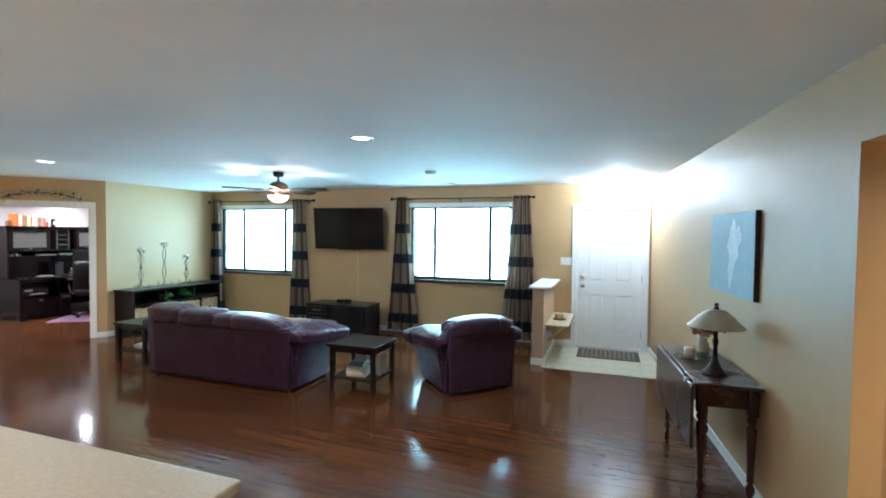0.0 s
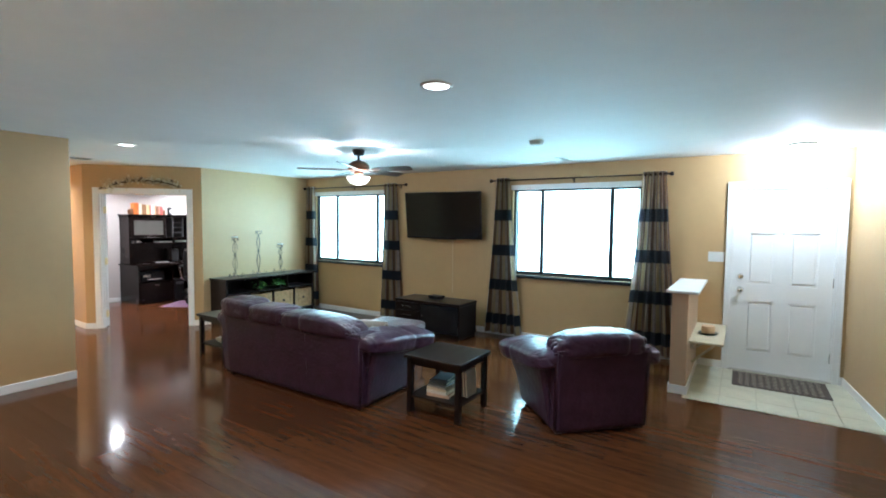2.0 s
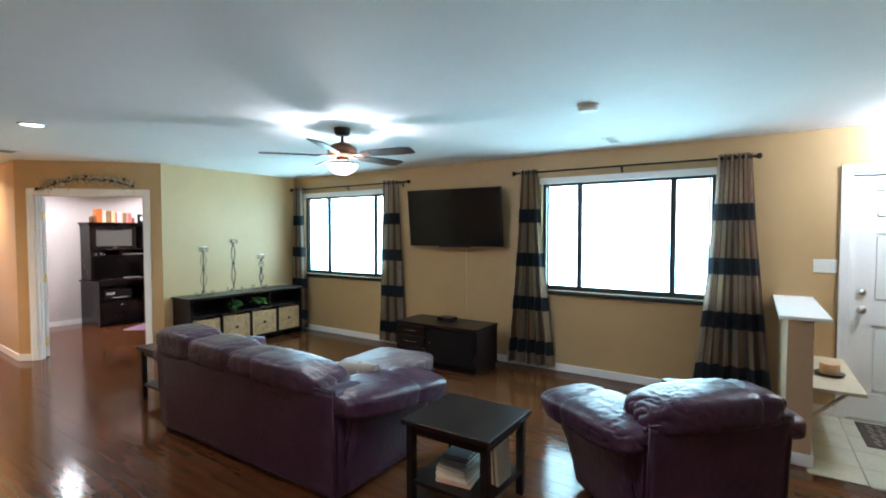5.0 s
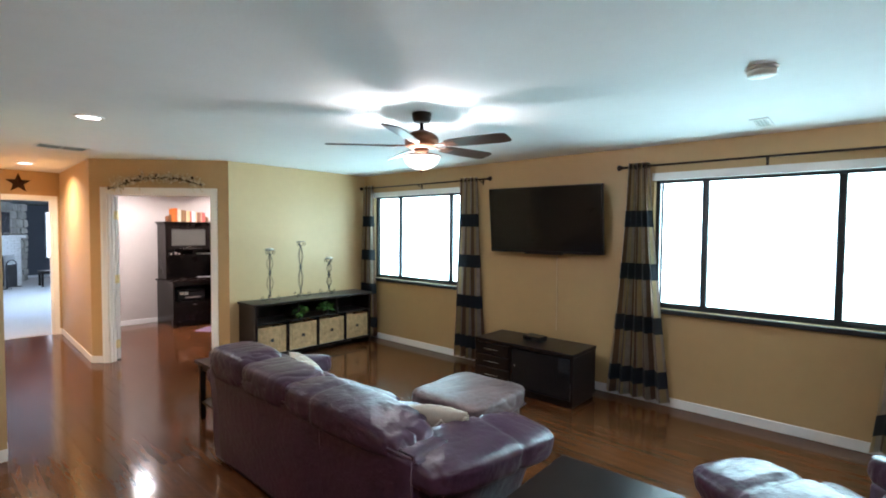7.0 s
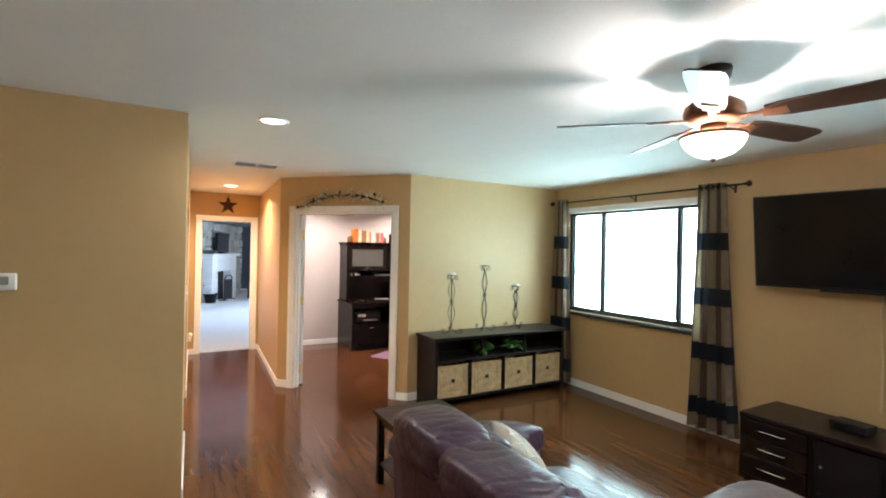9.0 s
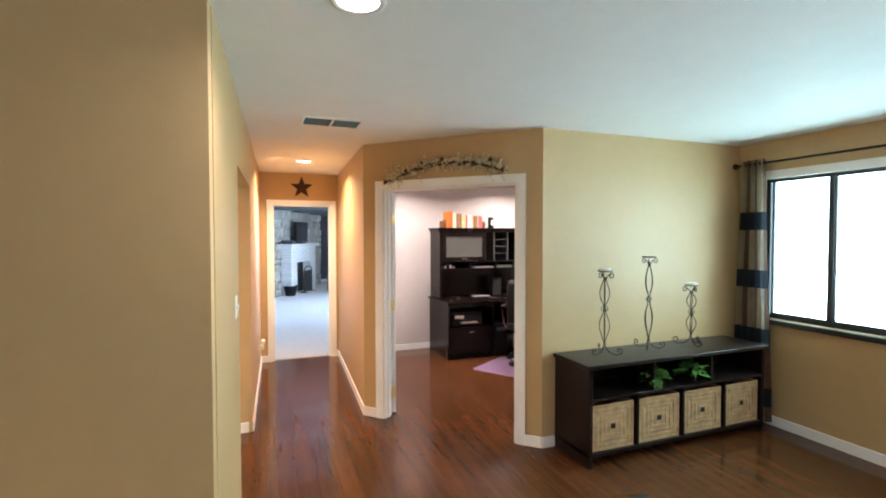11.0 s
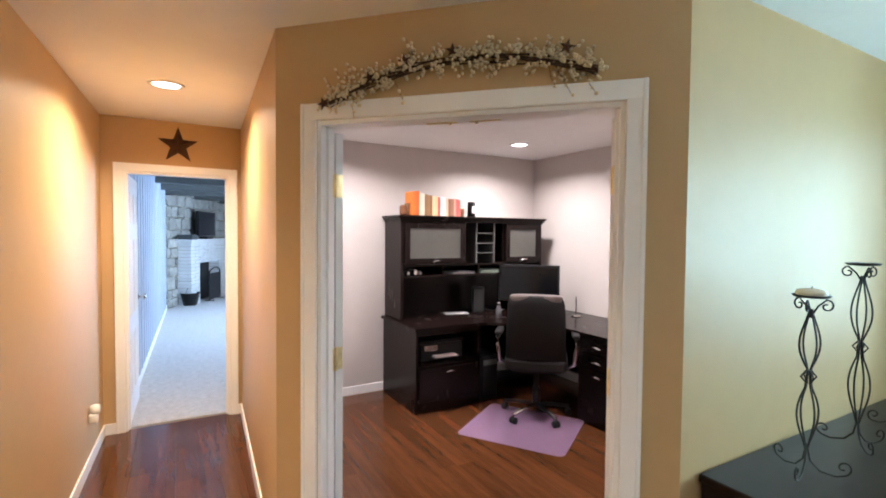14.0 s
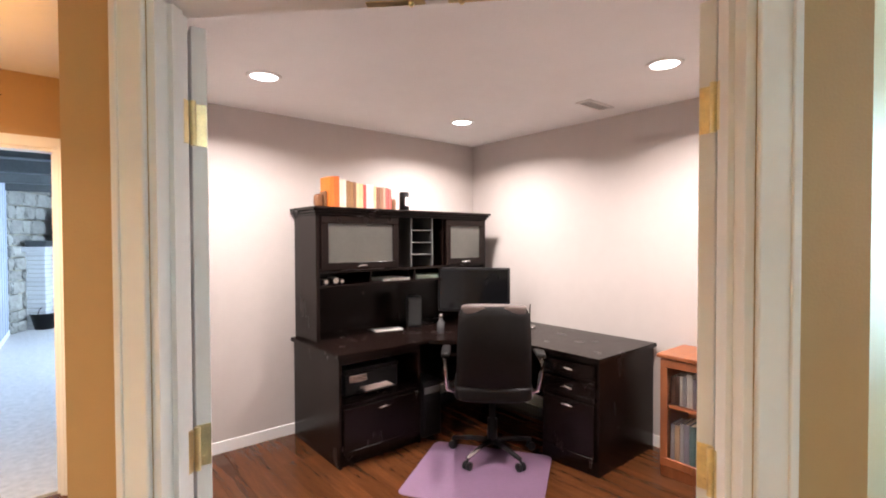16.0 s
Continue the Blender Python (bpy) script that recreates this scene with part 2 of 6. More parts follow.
wall("passage_wall_west", (-8.056, LY + 0.05), (-8.06, 0.6), TAN, "tan painted passage wall")
wall("passage_wall_end", (-8.06, 0.6), (-6.8, 0.6), TAN, "tan painted passage wall")
wall("passage_wall_east", (-6.8, 0.6), (-6.8, LY - 0.07), TAN, "tan painted passage wall")
# office
OX, OS = -10.30, 3.90
NX = (DB[1] - DA[1]) / DL, (DB[0] - DA[0]) / DL
EA, EB = (DA[0] - 0.11 * NX[0], DA[1] + 0.11 * NX[1]), (DB[0] - 0.11 * NX[0], DB[1] + 0.11 * NX[1])
wall("office_wall_west", (OX, OY), (OX, OS), GREY, "warm grey painted office wall", thick=0.05)
wall("office_wall_north", (DB[0] - 0.108, OY), (OX, OY), GREY, "warm grey painted office wall", thick=0.06)
wall("office_wall_south", (OX, OS), (EA[0] - 0.05, OS), GREY, "warm grey painted office wall", thick=0.012)
wall("office_wall_diagonal", EA, EB, GREY, "warm grey painted office wall round the doorway", [(DL - DH[1], DL - DH[0], 0, 2.035)], thick=0.05)
wall("office_wall_east", (DB[0] - 0.108, EB[1] + 0.02), (DB[0] - 0.108, OY), GREY, "warm grey painted office wall", thick=0.006)
# side room behind the doorway in the east wall
wall("side_room_wall_east", (3.8, -1.5), (3.8, 3.2), TAN, "cream painted wall of the side room")
wall("side_room_wall_north", (3.8, 3.2), (1.52, 3.2), TAN, "cream painted wall of the side room", base=False)
wall("side_room_wall_south", (1.88, -1.5), (3.8, -1.5), TAN, "cream painted wall of the side room", base=False)


def ceiling(name, x0, x1, y0, y1, label):
    return tagged(part(name, bx(x0, x1, y0, y1, H, H + 0.1), CEIL), label, "ceiling", kind="structure")


ceiling("ceiling", -10.41, 4.0, -3.4, 7.12, "matt white painted textured ceiling")
part_sub = tagged(part("subfloor", bx(-10.41, 4.0, -3.4, 7.12, -0.12, -0.012), GROUT), "concrete subfloor under the boards", "floor", kind="structure")
tagged(part("ground", bx(-400, 400, -400, 400, -0.4, -0.3), mat("lawn", (0.07, 0.11, 0.04), 0.9, var=0.4, scale=3)), "green lawn outside the windows", "ground", kind="structure")

# ---- openings: windows, doors, trim ----
BACK = glow("bright_overcast_sky", (0.93, 1.0, 1.0), 2.6)
tagged(part("backdrop", bx(-14, 8, 14.0, 14.1, -0.4, 9), BACK), "plain bright overcast sky seen beyond the windows", "backdrop", kind="structure")


def window(name, x0, x1, bars, label):
    w = thing(name, label, "window", pose((x0 + x1) / 2, WY, SILL), kind="structure")
    hw, h = (x1 - x0) / 2, HEAD - SILL
    bars = [b - (x0 + x1) / 2 for b in bars]
    f = bmesh.new()
    t = 0.035
    box(f, -hw, hw, 0.055, 0.10, 0, t, 0.003)
    box(f, -hw, hw, 0.055, 0.10, h - t, h, 0.003)
    box(f, -hw, -hw + t, 0.055, 0.10, t, h - t, 0.003)
    box(f, hw - t, hw, 0.055, 0.10, t, h - t, 0.003)
    part("window_frame", f, DARKFRAME, w, "dark bronze aluminium frame")
    for b in bars:
        part("mullion", bx(b - 0.02, b + 0.02, 0.05, 0.105, t, h - t, 0.003), DARKFRAME, w)
    edges = [-hw + t] + bars + [hw - t]
    for a, b in zip(edges, edges[1:]):
        s = bmesh.new()
        for q in ((a + 0.012, a + 0.028, t, h - t), (b - 0.028, b - 0.012, t, h - t)):
            box(s, q[0], q[1], 0.065, 0.09, q[2], q[3])
        box(s, a + 0.028, b - 0.028, 0.065, 0.09, t, t + 0.016)
        part("sash", s, DARKFRAME, w)
        g = part("pane", bx(a + 0.01, b - 0.01, 0.075, 0.079, t, h - t), GLASS, w)
        g.visible_shadow = False
    part("window_sill", bx(-hw - 0.02, hw + 0.02, -0.03, 0.06, -0.045, -0.002, 0.006), DARKFRAME, w, "dark painted sill")
    part("head_trim", bx(-hw - 0.02, hw + 0.02, -0.02, 0.0, h - 0.01, h + 0.06, 0.004), WHITE, w, "white head trim")


window("window_1", *W1, (-6.20, -5.24), "three-pane dark-framed window over a dark sill")
window("window_2", *W2, (-2.25, -1.31), "wide three-pane dark-framed picture window over a dark sill")


def casing(name, m, w, h, depth, label, wide=0.065, back=True):
    """Jambs and mitred-looking trim of a doorway; x along the wall from the opening's edge, y into the wall."""
    c = thing(name, label, "door frame", m, kind="structure")
    for sx in (0, 1):
        a = (-wide if sx == 0 else w, 0 if sx == 0 else w + wide)
        o = 1 if sx else -1
        for y0, y1 in ([(-0.016, 0.0), (depth, depth + 0.016)] if back else [(-0.016, 0.0)]):
            j = box(bmesh.new(), a[0], a[1], y0, y1, 0, h + wide, 0.004)
            xo = a[1] if sx else a[0]
            box(j, min(xo, xo - o * 0.016), max(xo, xo - o * 0.016), y0 - 0.006 if y0 < 0 else y0, y1 if y0 < 0 else y1 + 0.006, 0, h + wide, 0.003)
            part("side_casing", j, WHITE, c)
        x = 0 if sx == 0 else w - 0.018
        part("jamb", bx(x, x + 0.018, 0.0, depth, 0, h, 0.001), WHITE, c)
        x = 0.018 if sx == 0 else w - 0.030
        part("stop", bx(x, x + 0.012, 0.04, 0.075, 0, h - 0.018), WHITE, c)
    for y0, y1 in ([(-0.0175, 0.0), (depth, depth + 0.0175)] if back else [(-0.0175, 0.0)]):
        part("head_casing", bx(-wide, w + wide, y0, y1, h, h + wide, 0.004), WHITE, c)
    part("head_jamb", bx(0.018, w - 0.018, 0.0, depth, h - 0.018, h, 0.001), WHITE, c)
    return c


dm, _ = frame_of(DA, DB)
du0 = DL - DH[1]
DW = DH[1] - DH[0]
casing("door_frame_1", dm @ Matrix.Translation((du0, 0, 0)), DW, 2.035, 0.11, "white painted casing round the wide office doorway", 0.07)
casing("door_frame_2", pose(HX, 3.01, 0, 0, 0, 90), 0.75, 2.03, 0.10, "white painted casing round the den doorway", 0.06)
casing("door_frame_3", pose(0.035, WY, 0), 0.93, 2.06, 0.16, "white painted casing round the entry door", 0.065, back=False)


def leaf(name, label, width, m, flip=1, T0=0.0, panels=True, knob=True, hinges=(0.25, 1.07, 1.80)):
    """A panel door leaf hinged at its origin, reaching along x; its thickness lies along y."""
    d = thing(name, label, "door", m, kind="structure")
    b = bmesh.new()
    T = 0.035
    box(b, 0, flip * width, T0, T0 + T, 0.012, 2.01, 0.002, seg=1)
    for (u0, u1) in ((0.14, 0.47), (0.53, 0.86)) if panels else ():
        for (z0, z1) in ((0.22, 0.72), (0.86, 1.50), (1.62, 1.88)):
            for y, o in ((T0, -1), (T0 + T, 1)):
                a0, a1 = sorted((flip * width * u0, flip * width * u1))
                for q in ((a0, a1, z0, z0 + 0.02), (a0, a1, z1 - 0.02, z1), (a0, a0 + 0.02, z0, z1), (a1 - 0.02, a1, z0, z1)):
                    box(b, q[0], q[1], min(y, y + o * 0.005), max(y, y + o * 0.005), q[2], q[3], 0.002, seg=1)
    part("slab", b, WHITE, d)
    if knob:
        for y, o in ((T0, -1), (T0 + T, 1)):
            k = bmesh.new()
            lathe(k, [(0.028, 0), (0.028, 0.006), (0.010, 0.01), (0.010, 0.03), (0.026, 0.042), (0.027, 0.055), (0.012, 0.064)], 18, pose(flip * (width - 0.07), y, 0.96, 90 if o < 0 else -90, 0, 0))
            part("door_knob", k, CHROME, d, "satin nickel knob", True)
    for z in hinges:
        e0, e1 = sorted((0.0, -flip * 0.0016))
        pl = box(bmesh.new(), e0, e1, T0 + 0.002, T0 + T - 0.002, z - 0.05, z + 0.05)
        for k in (-0.03, 0.0, 0.03):
            lathe(pl, [(0.0045, 0), (0.0045, 0.002)], 8, pose(-flip * 0.0016, T0 + 0.018, z + k, 0, -90 * flip, 0))
        part("hinge", pl, BRASS, d, "brass hinge leaf")
    return d


# the office's two leaves, swung back into the office
leaf("door_1", "white panelled office door standing wide open", 0.60, dm @ pose(du0 + 0.012, 0.130, 0, 0, 0, 133), 1, -0.035, hinges=(0.2, 1.00, 1.775))
leaf("door_2", "white panelled office door standing wide open", 0.60, dm @ pose(du0 + DW - 0.012, 0.130, 0, 0, 0, -133), -1, -0.035, hinges=(0.2, 1.00, 1.775))
for sx, side in ((0.019, 0), (DW - 0.019, 180)):
    for z in (0.20, 1.00, 1.775):
        pl = bmesh.new()
        box(pl, -0.0016, 0.0016, 0.055, 0.108, z - 0.05, z + 0.05, 0.0006, seg=1)
        lathe(pl, [(0.007, z - 0.052), (0.007, z + 0.052)], 10, Matrix.Translation((0.004 if side == 0 else -0.004, 0.118, 0)))
        for k in (-0.03, 0.0, 0.03):
            lathe(pl, [(0.0045, 0), (0.0045, 0.0025)], 8, pose(0.0016 if side == 0 else -0.0016, 0.08, z + k, 0, 90 if side == 0 else -90, 0))
        o = tagged(part("hinge_plate", pl, BRASS), "brass hinge plate screwed to the white door jamb", "hinge", "office door hinges")
        o.matrix_world = dm @ Matrix.Translation((du0 + sx, 0, 0))
for k in (-0.09, 0.09):
    ct = bmesh.new()
    box(ct, -0.065, 0.065, -0.011, 0.011, -0.002, 0.0, 0.0006, seg=1)
    lathe(ct, [(0.006, -0.001), (0.006, -0.008), (0.003, -0.011)], 12, Matrix.Translation((0.035 if k < 0 else -0.035, 0, 0)))
    o = tagged(part("door_catch", ct, BRASS), "small brass ball catch under the door head", "door catch", "office door catches")
    o.matrix_world = dm @ Matrix.Translation((du0 + DW / 2 + k, 0.092, 2.017))
# den door, opened flat along the den wall
leaf("door_3", "white panelled den door standing open", 0.73, pose(HX - 0.10, 3.036, 0.006, 0, 0, 178.5), 1)


def entry_door():
    d = thing("door_4", "white six-panel steel entry door, closed", "door", pose(0.055, WY + 0.03, 0), kind="structure")
    b = bmesh.new()
    W = 0.89
    stiles = [(0, 0.13), (0.38, 0.51), (0.76, W)]
    box(b, 0, W, 0.012, 0.044, 0.012, 2.04)
    for a, c in stiles:
        box(b, a, c, 0.0, 0.012, 0.012, 2.04)
    rails = [(0.012, 0.23), (0.80, 0.99), (1.56, 1.67), (1.91, 2.04)]
    for a, c in ((0.13, 0.38), (0.51, 0.76)):
        for z0, z1 in rails:
            box(b, a, c, 0.0, 0.012, z0, z1)
    part("slab", b, WHITE, d)
    for a, c in ((0.13, 0.38), (0.51, 0.76)):
        for z0, z1 in ((0.23, 0.80), (0.99, 1.56), (1.67, 1.91)):
            part("raised_panel", bx(a + 0.025, c - 0.025, 0.003, 0.013, z0 + 0.025, z1 - 0.025, 0.006, seg=1), WHITE, d)
    for z, big in ((0.92, True), (1.07, False)):
        k = bmesh.new()
        pr = [(0.032, 0), (0.032, 0.006), (0.012, 0.012), (0.012, 0.028), (0.027, 0.04), (0.028, 0.055), (0.014, 0.066)] if big else [(0.031, 0), (0.030, 0.014), (0.022, 0.02), (0.02, 0.024)]
        lathe(k, pr, 20, pose(0.07, 0, z, 90, 0, 0))
        part("door_knob" if big else "deadbolt", k, CHROME, d, "satin nickel knob" if big else "satin nickel deadbolt", True)
    for z in (0.25, 1.05, 1.85):
        part("hinge", bx(W - 0.006, W + 0.012, -0.006, 0.004, z - 0.05, z + 0.05, 0.002), CHROME, d, "satin hinge knuckle")
    part("peephole", lathe(bmesh.new(), [(0.008, 0), (0.006, 0.004)], 12, pose(W / 2, 0, 1.55, 90, 0, 0)), CHROME, d)
    part("threshold", bx(-0.02, W + 0.02, -0.05, 0.12, 0.0, 0.011, 0.003), CHROME, d, "metal threshold")
    # unseen slab added outside to close off the doorway behind the leaf
    tagged(part("porch_wall", bx(-0.1, 1.2, WY + 0.17, WY + 0.2, -0.3, 2.4), WHITE), "unseen white slab added to close the opening behind the entry door", "door", kind="structure")


entry_door()

# pony wall beside the entry, with its cap
PX0, PX1, PY = -0.43, -0.285, 5.74
tagged(part("pony_wall", bx(PX0, PX1, PY, WY, -0.01, 0.985, 0.004), mat("peach_tan_paint", (0.50, 0.35, 0.22), 0.45, var=0.05, scale=2, bump=0.1, bscale=160)), "low tan half wall between living room and entry", "half wall", kind="structure")
tagged(part("pony_cap", bx(PX0 - 0.05, PX1 + 0.09, PY - 0.04, WY, 0.985, 1.01, 0.004), WHITE), "white painted cap board of the half wall", "trim", kind="structure")
for q in ((PX0 - 0.012, PX0, PY, WY), (PX0 - 0.012, PX1 + 0.012, PY - 0.012, PY), (PX1, PX1 + 0.012, PY, WY)):
    tagged(part("baseboard", bx(*q, 0.0, 0.085, 0.003, seg=1), WHITE), "white painted baseboard of the half wall", "baseboard", kind="structure")

# ---- fixtures on ceiling and walls ----
TRIMW = mat("can_trim", (0.82, 0.81, 0.78), 0.4, var=0.02)
# the four added lamps out of view get the same fixture
for k, (x, y) in enumerate(CANS):
    c = thing("recessed_light", "round recessed ceiling light, lit, with a white trim ring", "ceiling light", pose(x, y, H), "recessed ceiling lights")
    part("trim_ring", lathe(bmesh.new(), [(0.078, 0.0), (0.098, 0.0), (0.096, -0.006), (0.080, -0.010), (0.074, -0.004)], 32), TRIMW, c, "", True)
    part("lens", lathe(bmesh.new(), [(0.074, -0.001), (0.074, -0.004), (0.05, -0.007), (0.0, -0.008)], 32), LIT, c, "glowing white lens", True)


def vent(x, y, sx, sy, label, split=False):
    v = thing("ceiling_vent", label, "air vent", pose(x, y, H))
    f = bmesh.new()
    for q in ((-sx, sx, -sy, -sy + 0.02), (-sx, sx, sy - 0.02, sy), (-sx, -sx + 0.02, -sy + 0.02, sy - 0.02), (sx - 0.02, sx, -sy + 0.02, sy - 0.02)):
        box(f, *q, -0.008, 0.0, 0.002, seg=1)
    if split:
        box(f, -sx + 0.02, sx - 0.02, -0.008, 0.008, -0.008, 0.0)
    part("frame", f, TRIMW, v)
    # sheet on the solid ceiling; its tone stands in for shade between the slats
    part("backing", bx(-sx + 0.02, sx - 0.02, -sy + 0.02, sy - 0.02, -0.0015, 0.0), mat("vent_shade_tone", (0.10, 0.095, 0.085) if split else (0.45, 0.44, 0.42), 0.8), v)
    n = int(2 * (sx - 0.02) / 0.016)
    sl = bpy.data.meshes.new("slat")
    b = box(bmesh.new(), -0.005, 0.005, -sy + 0.02, sy - 0.02, -0.0005, 0.0005, 0, pose(0, 0, 0, 0, 35, 0))
    b.to_mesh(sl)
    b.free()
    sl.materials.append(mat("vent_slat", (0.32, 0.31, 0.28) if split else (0.7, 0.69, 0.66), 0.5))
    for i in range(n):
        o = new("slat", sl)
        o.parent, o.location = v, (-sx + 0.028 + i * (2 * sx - 0.056) / (n - 1), 0, -0.005)


vent(-7.32, 3.36, 0.125, 0.21, "grey return air grille with two halves in the ceiling", True)
vent(-1.77, 6.45, 0.06, 0.16, "small white supply vent in the ceiling")
vent(-8.65, 6.68, 0.06, 0.15, "small white supply vent in the office ceiling")

s = thing("smoke_detector", "round white smoke detector on the ceiling", "smoke detector", pose(-1.60, 5.09, H))
part("base", lathe(bmesh.new(), [(0.072, 0), (0.072, -0.012), (0.066, -0.014)], 28), WHITEPL, s, "", True)
part("cover", lathe(bmesh.new(), [(0.064, -0.013), (0.062, -0.034), (0.05, -0.042), (0.0, -0.044)], 28), WHITEPL, s, "", True)


def ceiling_fan():
    f = thing("ceiling_fan", "dark bronze five-blade ceiling fan with a lit glass bowl", "ceiling fan", pose(*FAN, H))
    COPPER = mat("brushed_bronze", (0.20, 0.085, 0.045), 0.33, metal=0.75, var=0.3, scale=14)
    part("canopy", lathe(bmesh.new(), [(0.068, 0), (0.070, -0.01), (0.064, -0.045), (0.052, -0.062), (0.02, -0.066)], 28), DARKMETAL, f, "", True)
    part("downrod", lathe(bmesh.new(), [(0.013, -0.05), (0.013, -0.11), (0.022, -0.115), (0.022, -0.13)], 16), DARKMETAL, f, "", True)
    part("motor_housing", lathe(bmesh.new(), [(0.03, -0.12), (0.075, -0.135), (0.115, -0.165), (0.122, -0.195), (0.115, -0.225), (0.085, -0.24), (0.05, -0.245)], 36), COPPER, f, "brown bronze motor housing", True)
    part("light_fitter", lathe(bmesh.new(), [(0.05, -0.243), (0.052, -0.262), (0.040, -0.275), (0.014, -0.282), (0.008, -0.37)], 36), COPPER, f, "", True)
    rim = bmesh.new()
    tube(rim, [(0.131 * math.cos(k * math.pi / 18), 0.131 * math.sin(k * math.pi / 18), -0.298) for k in range(37)], 0.006, 6)
    part("bowl_rim", rim, COPPER, f, "", True)
    BOWL = glow("lit_frosted_bowl", (1, 0.94, 0.84), 3.2)
    bowl = bmesh.new()
    lathe(bowl, [(0.128, -0.298), (0.126, -0.315), (0.110, -0.345), (0.078, -0.372), (0.035, -0.388), (0.0, -0.390)], 36)
    o = part("glass_bowl", bowl, BOWL, f, "glowing frosted glass bowl", True)
    o.visible_shadow = False
    part("finial", lathe(bmesh.new(), [(0.0, -0.388), (0.014, -0.390), (0.012, -0.398), (0.006, -0.406), (0.0, -0.408)], 14), COPPER, f, "", True)
    WBL = mat("blade_wood", (0.035, 0.018, 0.012), 0.35, var=0.4, scale=3, stretch=(1, 8, 1))
    for k in range(5):
        t = pose(0, 0, -0.225, 0, 0, 10 + 72 * k)
        b = bmesh.new()
        pts = [(0.20, 0.045), (0.26, 0.058), (0.45, 0.066), (0.60, 0.068), (0.645, 0.060), (0.66, 0.045)]
        lo, hi = [], []
        for sgn, order in ((1, pts), (-1, pts[::-1])):
            for r, w in order:
                lo.append(b.verts.new((r, sgn * w, -0.003)))
                hi.append(b.verts.new((r, sgn * w, 0.003)))
        b.faces.new(hi)
        b.faces.new(lo[::-1])
        n = len(lo)
        for i in range(n):
            b.faces.new((lo[i], lo[(i + 1) % n], hi[(i + 1) % n], hi[i]))
        bmesh.ops.recalc_face_normals(b, faces=b.faces[:])
        bmesh.ops.transform(b, matrix=t @ pose(0, 0, 0, -13, 0, 0), verts=b.verts)
        bl = part("blade", b, WBL, f, "dark wood blade")
        a = bmesh.new()
        box(a, 0.10, 0.20, -0.014, 0.014, -0.006, 0.004, 0.003, t)
        box(a, 0.18, 0.27, -0.032, 0.032, -0.008, -0.0035, 0.002, t @ pose(0, 0, 0, -13, 0, 0))
        part("blade_iron", a, COPPER, f)


ceiling_fan()

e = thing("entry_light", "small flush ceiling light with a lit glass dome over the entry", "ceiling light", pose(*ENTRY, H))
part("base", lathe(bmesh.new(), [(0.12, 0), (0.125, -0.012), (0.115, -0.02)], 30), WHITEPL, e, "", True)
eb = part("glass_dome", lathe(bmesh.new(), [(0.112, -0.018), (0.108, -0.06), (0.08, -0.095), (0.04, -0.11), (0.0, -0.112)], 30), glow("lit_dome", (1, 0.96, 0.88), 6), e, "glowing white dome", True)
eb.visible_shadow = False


def plate(name, m, gangs, label, w=0.07, toggles=True):
    p = thing(name, label, "switch", m)
    ww = w + 0.046 * (gangs - 1)
    part("cover_plate", bx(-ww / 2, ww / 2, -0.006, 0, -0.057, 0.057, 0.002), WHITEPL, p)
    for i in range(gangs):
        x = (i - (gangs - 1) / 2) * 0.046
        part("toggle" if toggles else "socket", bx(x - 0.005, x + 0.005, -0.016, -0.005, -0.010, 0.012, 0.002) if toggles else bx(x - 0.016, x + 0.016, -0.009, -0.005, -0.033, 0.033, 0.003), WHITEPL, p)
    return p


plate("light_switch", pose(-0.12, WY, 1.28), 3, "ivory three-gang light switch plate on the tan wall", 0.07)
hm, hl = frame_of((HX, HLY), (LX - 0.12, LY))
plate("light_switch", hm @ pose(hl - 0.86, 0, 1.25, 0, 0, 180), 2, "ivory two-gang light switch plate on the hallway wall", 0.07)
plate("wall_outlet", pose(EAST(5.55), 5.55, 0.34, 0, 0, -85.1), 1, "ivory wall outlet with a plugged-in freshener", toggles=False)
nl = thing("night_light", "small white plug-in night light on the hallway wall", "night light", hm @ pose(0.55, 0, 0.33, 0, 0, 180))
part("body", bx(-0.03, 0.03, -0.05, 0, -0.035, 0.03, 0.01), WHITEPL, nl, "", True)
part("shade", lathe(bmesh.new(), [(0.022, 0.02), (0.03, 0.04), (0.028, 0.075), (0.012, 0.085)], 16, Matrix.Translation((0, -0.035, 0))), WHITEPL, nl, "", True)
th = thing("thermostat", "white rectangular wall thermostat with a grey display", "thermostat", pose(LX, 1.87, 1.42, 0, 0, 90))
part("body", bx(-0.075, 0.075, -0.028, 0, -0.045, 0.045, 0.008), WHITEPL, th, "", True)
part("display", bx(-0.035, 0.045, -0.0295, -0.0275, -0.015, 0.028, 0.001), mat("lcd", (0.30, 0.34, 0.28), 0.25), th)


def star(size, depth, m):
    b = bmesh.new()
    top = b.verts.new((0, -depth, 0))
    rim = []
    for k in range(10):
        r = size if k % 2 == 0 else size * 0.40
        a = math.pi / 2 + k * math.pi / 5
        rim.append(b.verts.new((r * math.cos(a), 0, r * math.sin(a))))
    for k in range(10):
        b.faces.new((top, rim[k], rim[(k + 1) % 10]))
    b.faces.new(rim)
    bmesh.ops.recalc_face_normals(b, faces=b.faces[:])
    bmesh.ops.transform(b, matrix=m, verts=b.verts)
    return b


RUST = mat("rusty_iron", (0.060, 0.026, 0.014), 0.75, metal=0.3, var=0.5, scale=25, bump=0.3, bscale=120)
tagged(part("barn_star", star(0.15, 0.03, pose(HX, 3.385, 2.255, 0, 0, 90)), RUST), "rusty brown metal barn star over the den door", "wall decoration")


